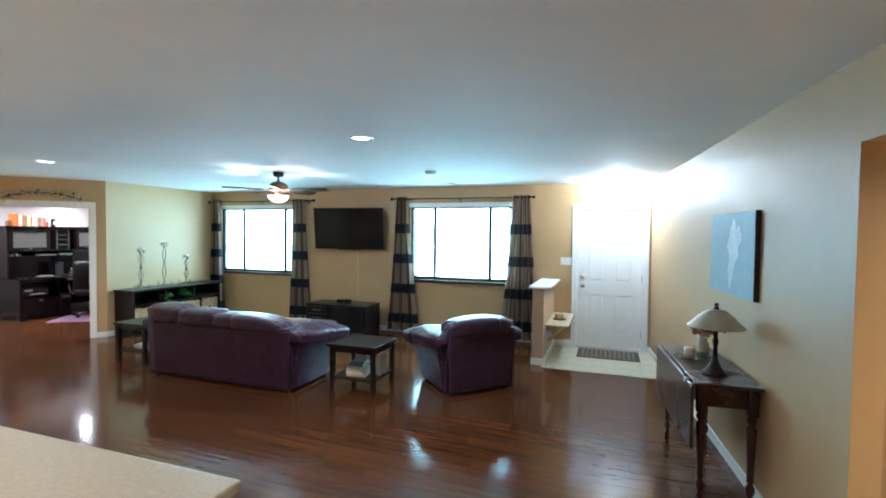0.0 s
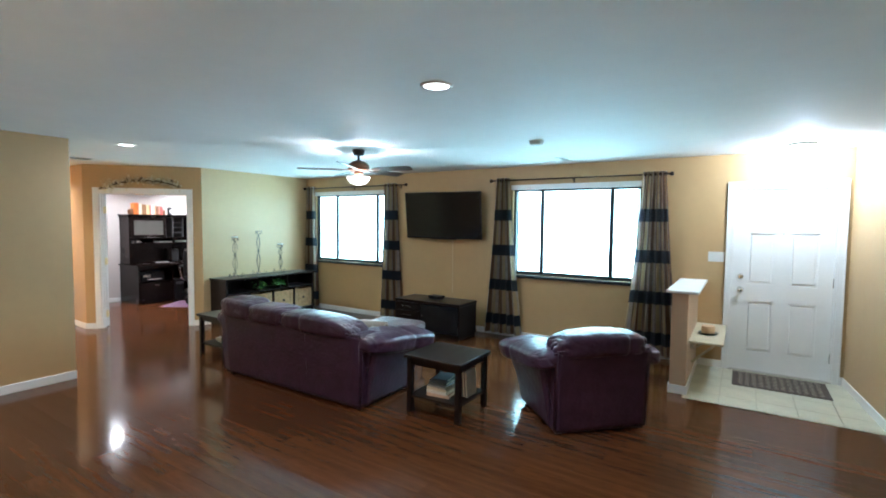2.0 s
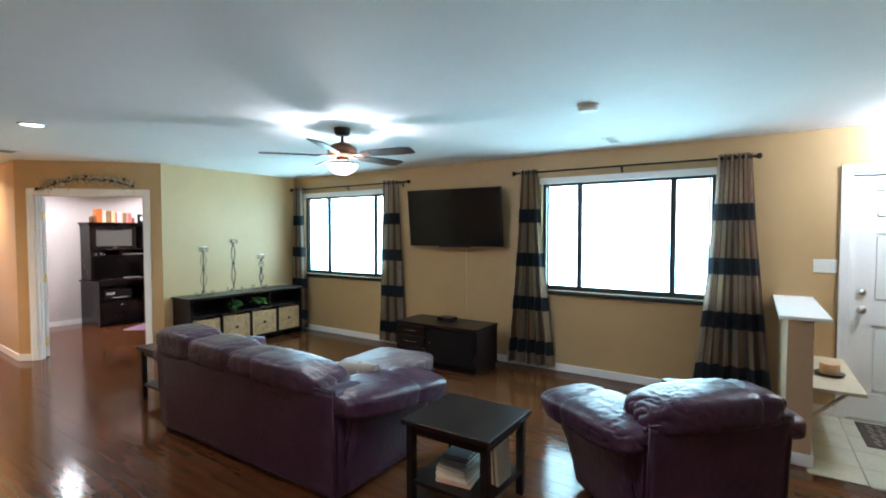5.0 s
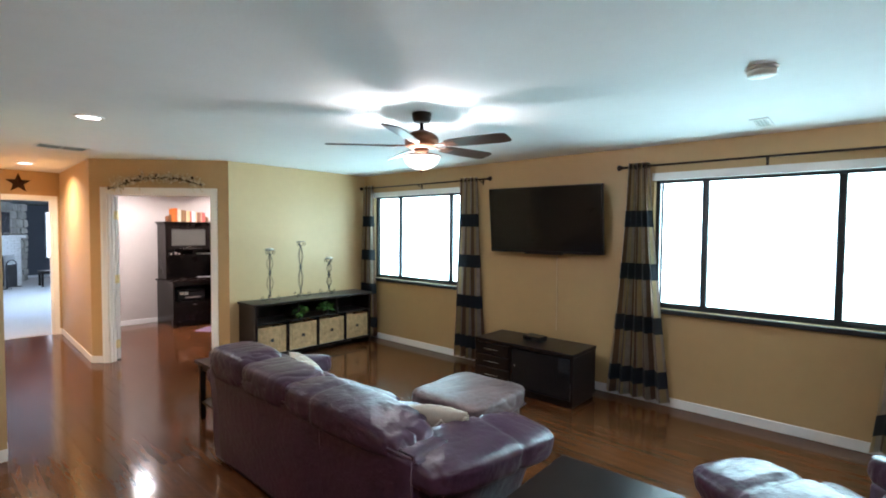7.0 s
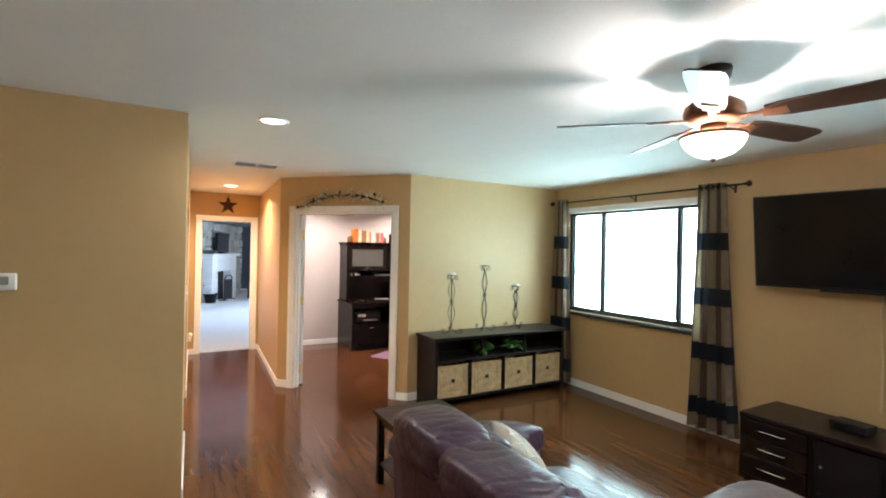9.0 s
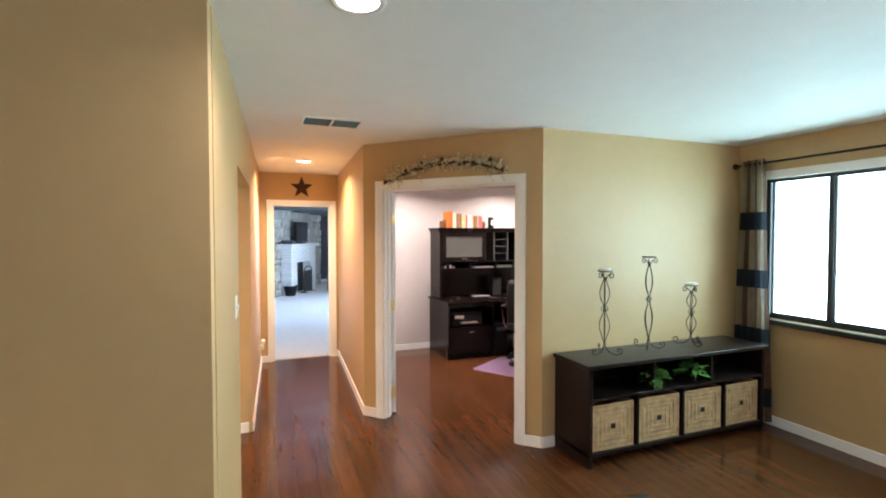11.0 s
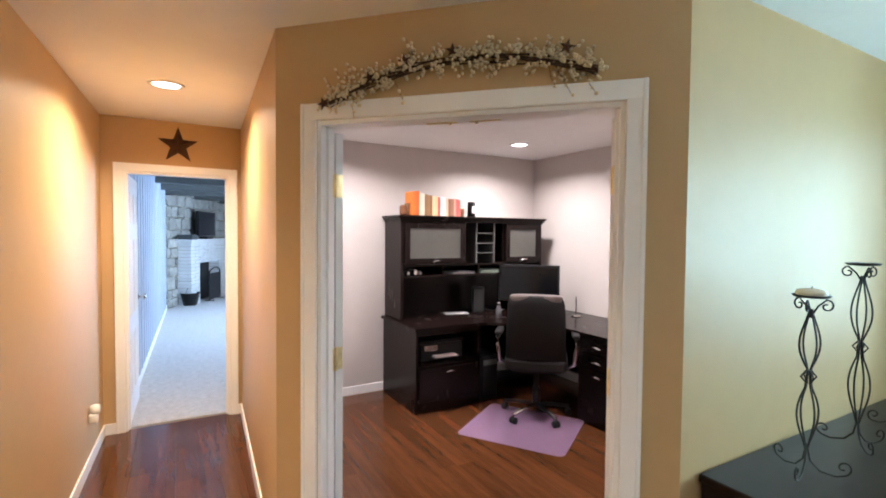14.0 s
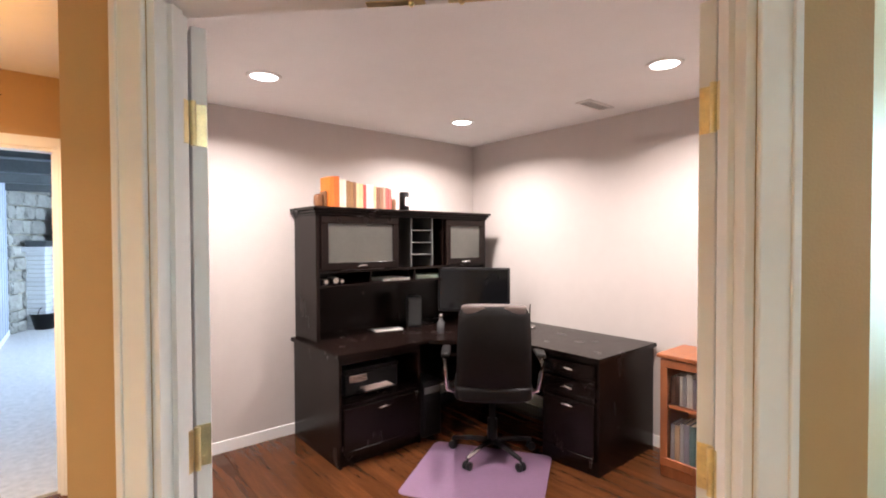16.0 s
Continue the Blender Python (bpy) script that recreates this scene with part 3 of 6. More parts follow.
def garland():
    g = thing("berry_garland", "arched twig garland with cream berries and rusty stars over the doorway", "garland", dm @ pose(du0 + DW / 2 - 0.02, -0.03, 2.095))
    rg = random.Random(3)
    tw, be = bmesh.new(), bmesh.new()
    arc = lambda u: (u * 0.53, 0.0, 0.02 + 0.105 * (1 - u * u) + 0.025 * u)
    for k in range(7):
        o = [rg.uniform(-0.012, 0.012) for _ in range(3)]
        pts = []
        for i in range(15):
            u = -1 + 2 * i / 14
            x, y, z = arc(u)
            pts.append((x, y + o[1] + 0.008 * math.sin(i * 1.3 + k), z + o[2] + 0.010 * math.sin(i * 0.9 + k * 2)))
        tube(tw, pts, 0.0030, 5)
    tmp = bmesh.new()
    bmesh.ops.create_icosphere(tmp, subdivisions=1, radius=1)
    base = bpy.data.meshes.new("berry_base")
    tmp.to_mesh(base)
    tmp.free()
    for i in range(300):
        u = rg.uniform(-1.02, 1.02)
        x, y, z = arc(u)
        ang, ln = rg.gauss(1.57, 0.9), abs(rg.gauss(0, 0.034)) + 0.02
        if rg.random() < 0.35:
            ang = -ang
        dx, dz, dy = math.cos(ang) * ln, math.sin(ang) * ln, rg.uniform(-0.022, 0.022)
        tube(tw, [(x, y, z), (x + dx * 0.5 + rg.uniform(-.01, .01), y + dy, z + dz * 0.6), (x + dx, y + dy, z + dz)], 0.0009, 3)
        for q in range(3):
            f = 1 - 0.22 * q
            r = rg.uniform(0.0052, 0.0085)
            n0 = len(be.verts)
            be.from_mesh(base)
            be.verts.ensure_lookup_table()
            c = Vector((x + dx * f + rg.uniform(-.007, .007), y + dy + rg.uniform(-.006, .006), z + dz * f + rg.uniform(-.006, .006)))
            for v in be.verts[n0:]:
                v.co = c + v.co * r
    bpy.data.meshes.remove(base)
    part("twig_arch", tw, mat("twig", (0.055, 0.032, 0.018), 0.85, var=0.3, scale=30), g, "dark twisted twigs")
    tagged(part("berry_spray", be, mat("cream_berry", (0.74, 0.64, 0.42), 0.5, var=0.2, scale=40, random_shift=0.2), g, "cream pip berries", True), kind="stuff")
    for u, h in ((-1.0, 0.0), (-0.62, 0.012), (-0.34, 0.03), (0.02, 0.03), (0.80, 0.05)):
        x, y, z = arc(u)
        part("star", star(0.030, 0.012, pose(x, -0.02, z + h, 0, 20 * u, 0)), RUST, g, "small rusty star")


garland()

# ---- living room ----


def curtain_cloth():
    m = mat("striped_taffeta", (0.54, 0.47, 0.42), 0.5, var=0.25, scale=14, bump=0.15, bscale=300, sheen=0.4)
    n, l = m.node_tree.nodes, m.node_tree.links
    p = n["Principled BSDF"]
    old = p.inputs["Base Color"].links[0].from_socket
    tc, sep = n.new("ShaderNodeTexCoord"), n.new("ShaderNodeSeparateXYZ")
    l.new(tc.outputs["Object"], sep.inputs[0])

    def math_node(op, a, b):
        q = n.new("ShaderNodeMath")
        q.operation = op
        for i, v in enumerate((a, b)):
            if isinstance(v, (int, float)):
                q.inputs[i].default_value = v
            else:
                l.new(v, q.inputs[i])
        return q.outputs[0]
    u = math_node("ADD", math_node("MULTIPLY", sep.outputs["Z"], -1.0), -0.45)
    band = math_node("MULTIPLY", math_node("LESS_THAN", math_node("FLOORED_MODULO", u, 0.5), 0.155), math_node("GREATER_THAN", u, 0.0))
    # stripes run down the cloth and follow its flare
    uv, sepu = n.new("ShaderNodeUVMap"), n.new("ShaderNodeSeparateXYZ")
    l.new(uv.outputs["UV"], sepu.inputs[0])
    mixa, mixb, mixc = n.new("ShaderNodeMix"), n.new("ShaderNodeMix"), n.new("ShaderNodeMix")
    for q in (mixa, mixb, mixc):
        q.data_type = "RGBA"
    gold = math_node("GREATER_THAN", math_node("SINE", math_node("MULTIPLY", sepu.outputs["X"], 50.0), 0.0), 0.55)
    brown = math_node("GREATER_THAN", math_node("SINE", math_node("ADD", math_node("MULTIPLY", sepu.outputs["X"], 50.0), 2.4), 0.0), 0.45)
    l.new(gold, mixc.inputs["Factor"])
    l.new(old, mixc.inputs["A"])
    mixc.inputs["B"].default_value = (0.62, 0.50, 0.30, 1)
    l.new(brown, mixa.inputs["Factor"])
    l.new(mixc.outputs["Result"], mixa.inputs["A"])
    mixa.inputs["B"].default_value = (0.27, 0.17, 0.12, 1)
    l.new(band, mixb.inputs["Factor"])
    l.new(mixa.outputs["Result"], mixb.inputs["A"])
    mixb.inputs["B"].default_value = (0.050, 0.062, 0.085, 1)
    l.new(mixb.outputs["Result"], p.inputs["Base Color"])
    tr, mx = n.new("ShaderNodeBsdfTranslucent"), n.new("ShaderNodeMixShader")
    l.new(mixb.outputs["Result"], tr.inputs["Color"])
    mx.inputs[0].default_value = 0.55
    l.new(p.outputs["BSDF"], mx.inputs[1])
    l.new(tr.outputs["BSDF"], mx.inputs[2])
    l.new(mx.outputs["Shader"], n["Material Output"].inputs["Surface"])
    return m


CLOTH = curtain_cloth()
ROD_Z, ROD_Y = 2.245, WY - 0.085


def curtain(x, top_w, low_w, lean, label, seed):
    """A gathered grommet panel that hangs from the rod and spreads towards its hem."""
    b = bmesh.new()
    nu, nz, folds = 72, 30, 5
    L = ROD_Z + 0.035 - 0.05
    grid = []
    for j in range(nz + 1):
        v = j / nz
        w = top_w + (low_w - top_w) * v ** 1.3
        amp = 0.024 + 0.030 * v
        rowv = []
        for i in range(nu + 1):
            u = i / nu
            ph = 2 * math.pi * folds * u + 0.5 * math.sin(3 * v + seed) + seed
            wob = 0.010 * noise.noise(Vector((u * 5 + seed, v * 4, 0.3)))
            rowv.append(b.verts.new((lean * v + (u - 0.5) * w + 0.010 * math.sin(2 * ph) * v, amp * math.sin(ph) + wob, -v * L)))
        grid.append(rowv)
    for j in range(nz):
        for i in range(nu):
            b.faces.new((grid[j][i], grid[j + 1][i], grid[j + 1][i + 1], grid[j][i + 1]))
    uvl = b.loops.layers.uv.new("UVMap")
    place = {v: (i / nu, j / nz) for j, rowv in enumerate(grid) for i, v in enumerate(rowv)}
    for f in b.faces:
        for lp in f.loops:
            lp[uvl].uv = place[lp.vert]
    bmesh.ops.solidify(b, geom=b.faces[:], thickness=0.0015)
    c = thing("curtain", label, "curtain", pose(x, ROD_Y, ROD_Z + 0.035), "striped window curtains")
    part("panel", b, CLOTH, c, "", True)
    for k in range(2 * folds):
        ring = bmesh.new()
        u = (k + 0.5) / (2 * folds)
        tube(ring, [(0.021 * math.cos(a * 0.5236), 0, 0.021 * math.sin(a * 0.5236)) for a in range(13)], 0.0035, 6, pose((u - 0.5) * top_w, 0, -0.035, 0, 0, 62 if k % 2 else -62))
        part("grommet", ring, DARKMETAL, c, "", True)


def rod(x0, x1, label):
    r = thing("curtain_rod", label, "curtain rod", pose((x0 + x1) / 2, ROD_Y, ROD_Z))
    h = (x1 - x0) / 2
    part("pole", tube(bmesh.new(), [(-h, 0, 0), (h, 0, 0)], 0.0095, 12), DARKMETAL, r, "", True)
    for s_ in (-1, 1):
        part("finial", lathe(bmesh.new(), [(0.010, 0), (0.015, 0.004), (0.010, 0.010), (0.022, 0.022), (0.028, 0.036), (0.022, 0.050), (0.006, 0.058)], 18, pose(s_ * h, 0, 0, 0, 90 * s_, 0)), DARKMETAL, r, "", True)
    for x in (-h + 0.12, 0.0, h - 0.12):
        br = bmesh.new()
        tube(br, [(x, 0.085, -0.03), (x, 0.05, -0.03), (x, 0.0, -0.012)], 0.005, 8)
        box(br, x - 0.01, x + 0.01, 0.079, 0.085, -0.06, 0.01, 0.002)
        part("bracket", br, DARKMETAL, r)


rod(-6.86, -4.55, "dark bronze curtain rod with ball finials over the window")
rod(-2.94, -0.64, "dark bronze curtain rod with ball finials over the wide window")
curtain(-6.74, 0.20, 0.38, 0.0, "taupe and navy striped sheer curtain gathered in the room corner", 0.4)
curtain(-4.84, 0.26, 0.46, 0.02, "taupe and navy striped curtain beside the television", 1.7)
curtain(-2.79, 0.20, 0.60, 0.03, "taupe and navy striped curtain flaring towards its hem", 2.9)
curtain(-0.79, 0.27, 0.64, 0.0, "taupe and navy striped curtain beside the half wall", 4.1)

# television and what stands under it
tvm = pose(-3.735, 6.74, 1.745, 0, 0, 4) @ pose(0, 0, 0, 6, 0, 0)
tv = thing("television", "large flat black wall-mounted television, switched off, tilted down", "television", tvm)
part("bezel", bx(-0.645, 0.645, 0.0, 0.045, -0.355, 0.355, 0.006), BLACKPL, tv)
part("screen", bx(-0.63, 0.63, -0.002, 0.001, -0.332, 0.345), SCREEN, tv, "dark glossy screen")
part("rear_housing", bx(-0.4, 0.4, 0.045, 0.075, -0.25, 0.2, 0.01), BLACKPL, tv)
part("soundbar_strip", bx(-0.22, 0.22, 0.002, 0.03, -0.369, -0.355, 0.003), BLACKPL, tv)
mnt = bmesh.new()
box(mnt, -3.95, -3.41, WY - 0.02, WY, 1.62, 1.88, 0.003)
box(mnt, -3.85, -3.81, WY - 0.135, WY - 0.02, 1.70, 1.80, 0.003)
box(mnt, -3.55, -3.51, WY - 0.115, WY - 0.02, 1.70, 1.80, 0.003)
tagged(part("tv_mount", mnt, BLACKPL), "black steel wall mount behind the television", "tv mount")
ca = bmesh.new()
tube(ca, [(-3.66, WY - 0.008, 1.42), (-3.665, WY - 0.006, 1.2), (-3.655, WY - 0.006, 0.9), (-3.66, WY - 0.006, 0.55)], 0.006, 8)
tube(ca, [(-3.70, WY - 0.10, 1.375), (-3.69, WY - 0.06, 1.345), (-3.66, WY - 0.02, 1.36)], 0.004, 6)
tagged(part("tv_cable", ca, mat("tan_cable", (0.60, 0.46, 0.28), 0.5)), "tan cable running down the wall under the television", "cable")


def media_stand():
    x0, x1, y0, y1, h = -4.22, -3.11, 6.24, 6.74, 0.51
    w = x1 - x0
    t = thing("media_stand", "low espresso wood media stand with drawers and a glass door", "tv stand", pose((x0 + x1) / 2, y0, 0))
    part("top", bx(-w / 2, w / 2, -0.01, y1 - y0, h - 0.035, h, 0.005), BLACKWOOD, t)
    part("plinth", bx(-w / 2 + 0.02, w / 2 - 0.02, 0.03, y1 - y0 - 0.02, 0, 0.05), BLACKWOOD, t)
    part("bottom", bx(-w / 2, w / 2, 0, y1 - y0, 0.05, 0.075), BLACKWOOD, t)
    part("back_panel", bx(-w / 2 + 0.02, w / 2 - 0.02, y1 - y0 - 0.02, y1 - y0, 0.075, h - 0.035), BLACKWOOD, t)
    for x in (-w / 2, -0.13, w / 2 - 0.025):
        part("side_panel", bx(x, x + 0.025, 0.0, y1 - y0 - 0.02, 0.075, h - 0.035), BLACKWOOD, t)
    for z0, z1 in ((0.082, 0.215), (0.225, 0.345), (0.355, 0.468)):
        d = part("drawer", bx(-w / 2 + 0.03, -0.135, -0.014, 0.012, z0, z1, 0.003), BLACKWOOD, t)
        part("handle", tube(bmesh.new(), [(-0.43, -0.014, (z0 + z1) / 2), (-0.42, -0.03, (z0 + z1) / 2), (-0.27, -0.03, (z0 + z1) / 2), (-0.26, -0.014, (z0 + z1) / 2)], 0.0045, 8), CHROME, d, "slim nickel handle")
    g = part("glass_door", bx(-0.10, w / 2 - 0.03, -0.006, 0.0, 0.082, h - 0.045), mat("smoked_glass", (0.012, 0.012, 0.014), 0.08, var=0.1), t, "smoked glass door")
    part("knob", lathe(bmesh.new(), [(0.006, 0), (0.011, 0.012), (0.008, 0.016)], 12, pose(-0.06, -0.006, 0.30, 90, 0, 0)), CHROME, g)


media_stand()
bxo = thing("cable_box", "small black set-top box on the media stand", "set-top box", pose(-3.66, 6.50, 0.51, 0, 0, -6))
part("body", bx(-0.10, 0.10, -0.07, 0.07, 0.006, 0.055, 0.005), BLACKPL, bxo)
part("display", bx(-0.07, 0.0, -0.072, -0.069, 0.02, 0.042), SCREEN, bxo)
for sx in (-0.08, 0.08):
    part("foot", bx(sx - 0.01, sx + 0.01, -0.05, 0.05, 0, 0.007), BLACKPL, bxo)


def creased(bm, x0, x1, y0, y1, z0, z1, puff, along, m=None, n=30, seed=0.0, deep=0.012, droop=(0.0, 0.0), pinch=()):
    """A soft leather pillow: a stuffed block with folds across its long way, sagging ends and gathered pinches."""
    tmp = bmesh.new()
    bmesh.ops.create_cube(tmp, size=2)
    bmesh.ops.subdivide_edges(tmp, edges=tmp.edges[:], cuts=n, use_grid_fill=True)
    e = 8 - 5.5 * puff
    size = Vector((x1 - x0, y1 - y0, z1 - z0)) / 2
    mid = Vector((x0 + x1, y0 + y1, z0 + z1)) / 2
    for v in tmp.verts:
        c = v.co / (abs(v.co.x) ** e + abs(v.co.y) ** e + abs(v.co.z) ** e) ** (1 / e)
        q = Vector((c.x * size.x, c.y * size.y, c.z * size.z))
        t = c[along]
        f = q * 7.0
        f[along] *= 2.6
        skew = 1.6 * noise.noise(q * 4 + Vector((seed, 1, 2)))
        fold = 1 - abs(noise.noise(f + Vector((skew, skew + seed, seed * 1.7)))) * 2.2
        swell = noise.noise(q * 3.2 + Vector((seed * 2.3, 0, 5)))
        edge = 0.45 + 0.9 * abs(t) ** 3
        r = 0.9 * deep * swell - deep * edge * max(0.0, fold) ** 3
        for at in pinch:
            r -= 0.020 * math.exp(-((t - at) / 0.055) ** 2)
        q = q + c.normalized() * r
        sag = droop[0] * max(0.0, -t) ** 3 + droop[1] * max(0.0, t) ** 3
        q.z -= sag * (0.5 + 0.5 * c.z)
        v.co = mid + q
    return merge(bm, tmp, m)


def seat(name, w, d, m, pads, label, category, leather=LEATHER):
    """A leather sofa or armchair seen mostly from behind: x along its back, y towards its front; pads are (from, to, top, droops, pinches)."""
    s_ = thing(name, label, category, m)
    b, tmp = bmesh.new(), bmesh.new()
    bmesh.ops.create_cube(tmp, size=1)
    bmesh.ops.subdivide_edges(tmp, edges=tmp.edges[:], cuts=15, use_grid_fill=True)
    for v in tmp.verts:
        x, y, z = v.co.x + 0.5, v.co.y + 0.5, v.co.z + 0.5
        px = w / 2 + (x - 0.5) * w * (0.985 + 0.03 * z)
        sag = 0.009 * noise.noise(Vector((px * 3.2, z * 2.5, w))) + 0.005 * noise.noise(Vector((px * 11, z * 3, 1)))
        v.co = Vector((px, y * 0.22 - 0.035 * z * (1 - y) + sag * (1 - y), 0.02 + z * 0.655))
    bmesh.ops.bevel(tmp, geom=[e for e in tmp.edges if e.calc_face_angle(0) > 1.0], offset=0.022, segments=3, affect="EDGES")
    merge(b, tmp)
    part("back_shell", b, leather, s_, "smooth dark rear panel", True)
    if w > 1:
        for e in (0.30, 0.66):
            part("seam", tube(bmesh.new(), [(w * e, 0.004, 0.06), (w * e, -0.014, 0.35), (w * e, -0.03, 0.655)], 0.003, 6), leather, s_, "", True)
    for x in (0.012, w - 0.012):
        part("seam", tube(bmesh.new(), [(x, 0.006, 0.03), (x, -0.012, 0.35), (x, -0.028, 0.66)], 0.005, 6), leather, s_, "", True)
    part("back_piping", tube(bmesh.new(), [(0.01, -0.03, 0.672), (w / 2, -0.037, 0.668), (w - 0.01, -0.03, 0.672)], 0.006, 8), leather, s_, "", True)
    for k, (a, c, top, droop, pinch) in enumerate(pads):
        b = bmesh.new()
        creased(b, a * w - 0.02, c * w + 0.02, -0.065, 0.27, 0.60, top, 0.72, 0, None, 38, 3.1 * k + w, 0.011, droop, pinch)
        creased(b, max(a * w, 0.22), min(c * w, w - 0.22), 0.10, 0.40, 0.34, top - 0.08, 0.6, 0, None, 20, 1.7 * k, 0.015)
        part("back_cushion", b, leather, s_, "soft creased back cushion", True)
    for sx in (0, 1):
        o = -1 if sx == 0 else 1
        b = bmesh.new()
        tmp = bmesh.new()
        bmesh.ops.create_cube(tmp, size=1)
        bmesh.ops.subdivide_edges(tmp, edges=tmp.edges[:], cuts=10, use_grid_fill=True)
        xc = 0.13 if sx == 0 else w - 0.13
        for v in tmp.verts:
            x, y, z = v.co.x, v.co.y + 0.5, v.co.z + 0.5
            lean = o * (0.11 * z ** 1.4 + 0.010 * noise.noise(Vector((y * 6, z * 5, w + sx))))
            v.co = Vector((xc + x * 0.25 + lean, 0.06 + y * (d - 0.10) - 0.13 * y * (1 - z), 0.02 + z * (0.60 - 0.12 * y)))
        bmesh.ops.bevel(tmp, geom=[e for e in tmp.edges if e.calc_face_angle(0) > 1.0], offset=0.025, segments=3, affect="EDGES")
        merge(b, tmp)
        part("arm_panel", b, leather, s_, "", True)
        b = bmesh.new()
        tilt = pose(w / 2 + o * (w / 2 - 0.035), 0.0, 0.612, -7, o * 9, -o * 5)
        creased(b, -0.185, 0.185, -0.02, d + 0.03, -0.085, 0.085, 0.66, 1, tilt, 34, 5 + sx + w, 0.010, (0.02, 0.0), (0.28,))
        part("arm_pad", b, leather, s_, "puffy creased rolled arm pad", True)
    ns = max(1, round((w - 0.5) / 0.6))
    for k in range(ns):
        b = bmesh.new()
        a, c = 0.24 + (w - 0.48) * k / ns, 0.24 + (w - 0.48) * (k + 1) / ns
        creased(b, a, c, 0.26, d + 0.02, 0.25, 0.47, 0.4, 1, None, 20, k + w, 0.012)
        part("seat_cushion", b, leather, s_, "", True)
    part("front_rail", bx(0.22, w - 0.22, 0.2, d - 0.05, 0.03, 0.27, 0.01), leather, s_)
    for x in (0.08, w - 0.08):
        for y in (0.06, d - 0.16):
            part("foot", lathe(bmesh.new(), [(0.022, 0), (0.026, 0.03)], 12, Matrix.Translation((x, y, 0))), BLACKPL, s_)
    return s_


seat("sofa", 1.98, 0.90, pose(-4.56, 3.68, 0), [(0.0, 0.26, 0.835, (0.02, 0.02), ()), (0.24, 0.50, 0.805, (0.0, 0.0), ()), (0.47, 0.95, 0.785, (0.0, 0.09), (-0.35,))], "plum purple creased leather sofa with rolled puffy arms", "sofa")
seat("armchair", 0.80, 0.88, pose(-1.045, 4.15, 0, 0, 0, 43.5), [(0.03, 0.97, 0.80, (0.04, 0.02), (0.55,))], "plum purple creased leather armchair with rolled puffy arms", "armchair")

ot = thing("ottoman", "grey plum leather ottoman with a padded top", "ottoman", pose(-3.41, 5.10, 0, 0, 0, 3))
b = bmesh.new()
cushion(b, -0.30, 0.30, -0.32, 0.32, 0.03, 0.30, 0.06, None, 7)
part("base", b, WORN, ot, "", True)
b = bmesh.new()
creased(b, -0.335, 0.335, -0.355, 0.355, 0.27, 0.44, 0.40, 0, None, 34, 9.0, 0.012)
part("cushion", b, WORN, ot, "creased leather top cushion", True)
part("piping", tube(bmesh.new(), [(-0.31, -0.33, 0.285), (0.31, -0.33, 0.285), (0.31, 0.33, 0.285), (-0.31, 0.33, 0.285), (-0.31, -0.33, 0.285)], 0.006, 6), LEATHER, ot, "", True)
for x in (-0.25, 0.25):
    for y in (-0.27, 0.27):
        part("foot", lathe(bmesh.new(), [(0.02, 0), (0.025, 0.04)], 12, Matrix.Translation((x, y, 0))), BLACKPL, ot)

PILLOW = mat("cream_lattice_fabric", (0.42, 0.37, 0.31), 0.85, var=0.12, scale=30, bump=0.3, bscale=300)
PIPE = mat("pale_cord", (0.66, 0.62, 0.55), 0.8)


def pillow(m, label):
    p = thing("throw_pillow", label, "pillow", m, "sofa pillows")
    b = bmesh.new()
    n = 14
    top, bot = {}, {}
    for i in range(n + 1):
        for j in range(n + 1):
            u, v = i / n * 2 - 1, j / n * 2 - 1
            q = max(0.0, (1 - u * u) * (1 - v * v)) ** 0.45 * 0.075
            pin = 1 - 0.06 * (1 - u * u) * abs(v) - 0.06 * (1 - v * v) * abs(u)
            for dct, sg in ((top, 1), (bot, -1)):
                if sg < 0 and (i in (0, n) or j in (0, n)):
                    dct[i, j] = top[i, j]
                else:
                    dct[i, j] = b.verts.new((u * 0.2 * pin, sg * q, 0.2 + v * 0.2 * pin))
    for i in range(n):
        for j in range(n):
            b.faces.new((top[i, j], top[i + 1, j], top[i + 1, j + 1], top[i, j + 1]))
            b.faces.new((bot[i, j + 1], bot[i + 1, j + 1], bot[i + 1, j], bot[i, j]))
    bmesh.ops.recalc_face_normals(b, faces=b.faces[:])
    part("cushion_body", b, PILLOW, p, "", True)
    # lattice cords laid over both faces
    c = bmesh.new()
    for sg in (-1, 1):
        for a in (-0.24, -0.12, 0.0, 0.12, 0.24):
            for dr in (-1, 1):
                pts = []
                for k in range(13):
                    u = -0.95 + 1.9 * k / 12
                    v = dr * u + a * 5
                    if abs(v) < 0.95:
                        pin = 1 - 0.06 * (1 - u * u) * abs(v) - 0.06 * (1 - v * v) * abs(u)
                        pts.append((u * 0.2 * pin, sg * (max(0.0, (1 - u * u) * (1 - v * v)) ** 0.45 * 0.075 + 0.001), 0.2 + v * 0.2 * pin))
                if len(pts) > 1:
                    tube(c, pts, 0.004, 5)
    part("lattice_trim", c, PIPE, p, "pale lattice cord", True)


pillow(pose(-4.20, 4.36, 0.44, 44, 0, -22) @ Matrix.Diagonal((0.9, 0.9, 0.9, 1)), "cream throw pillow with a pale lattice on the sofa")
pillow(pose(-2.96, 4.30, 0.42, 45, 0, 25), "cream lattice throw pillow leaning on the sofa arm")


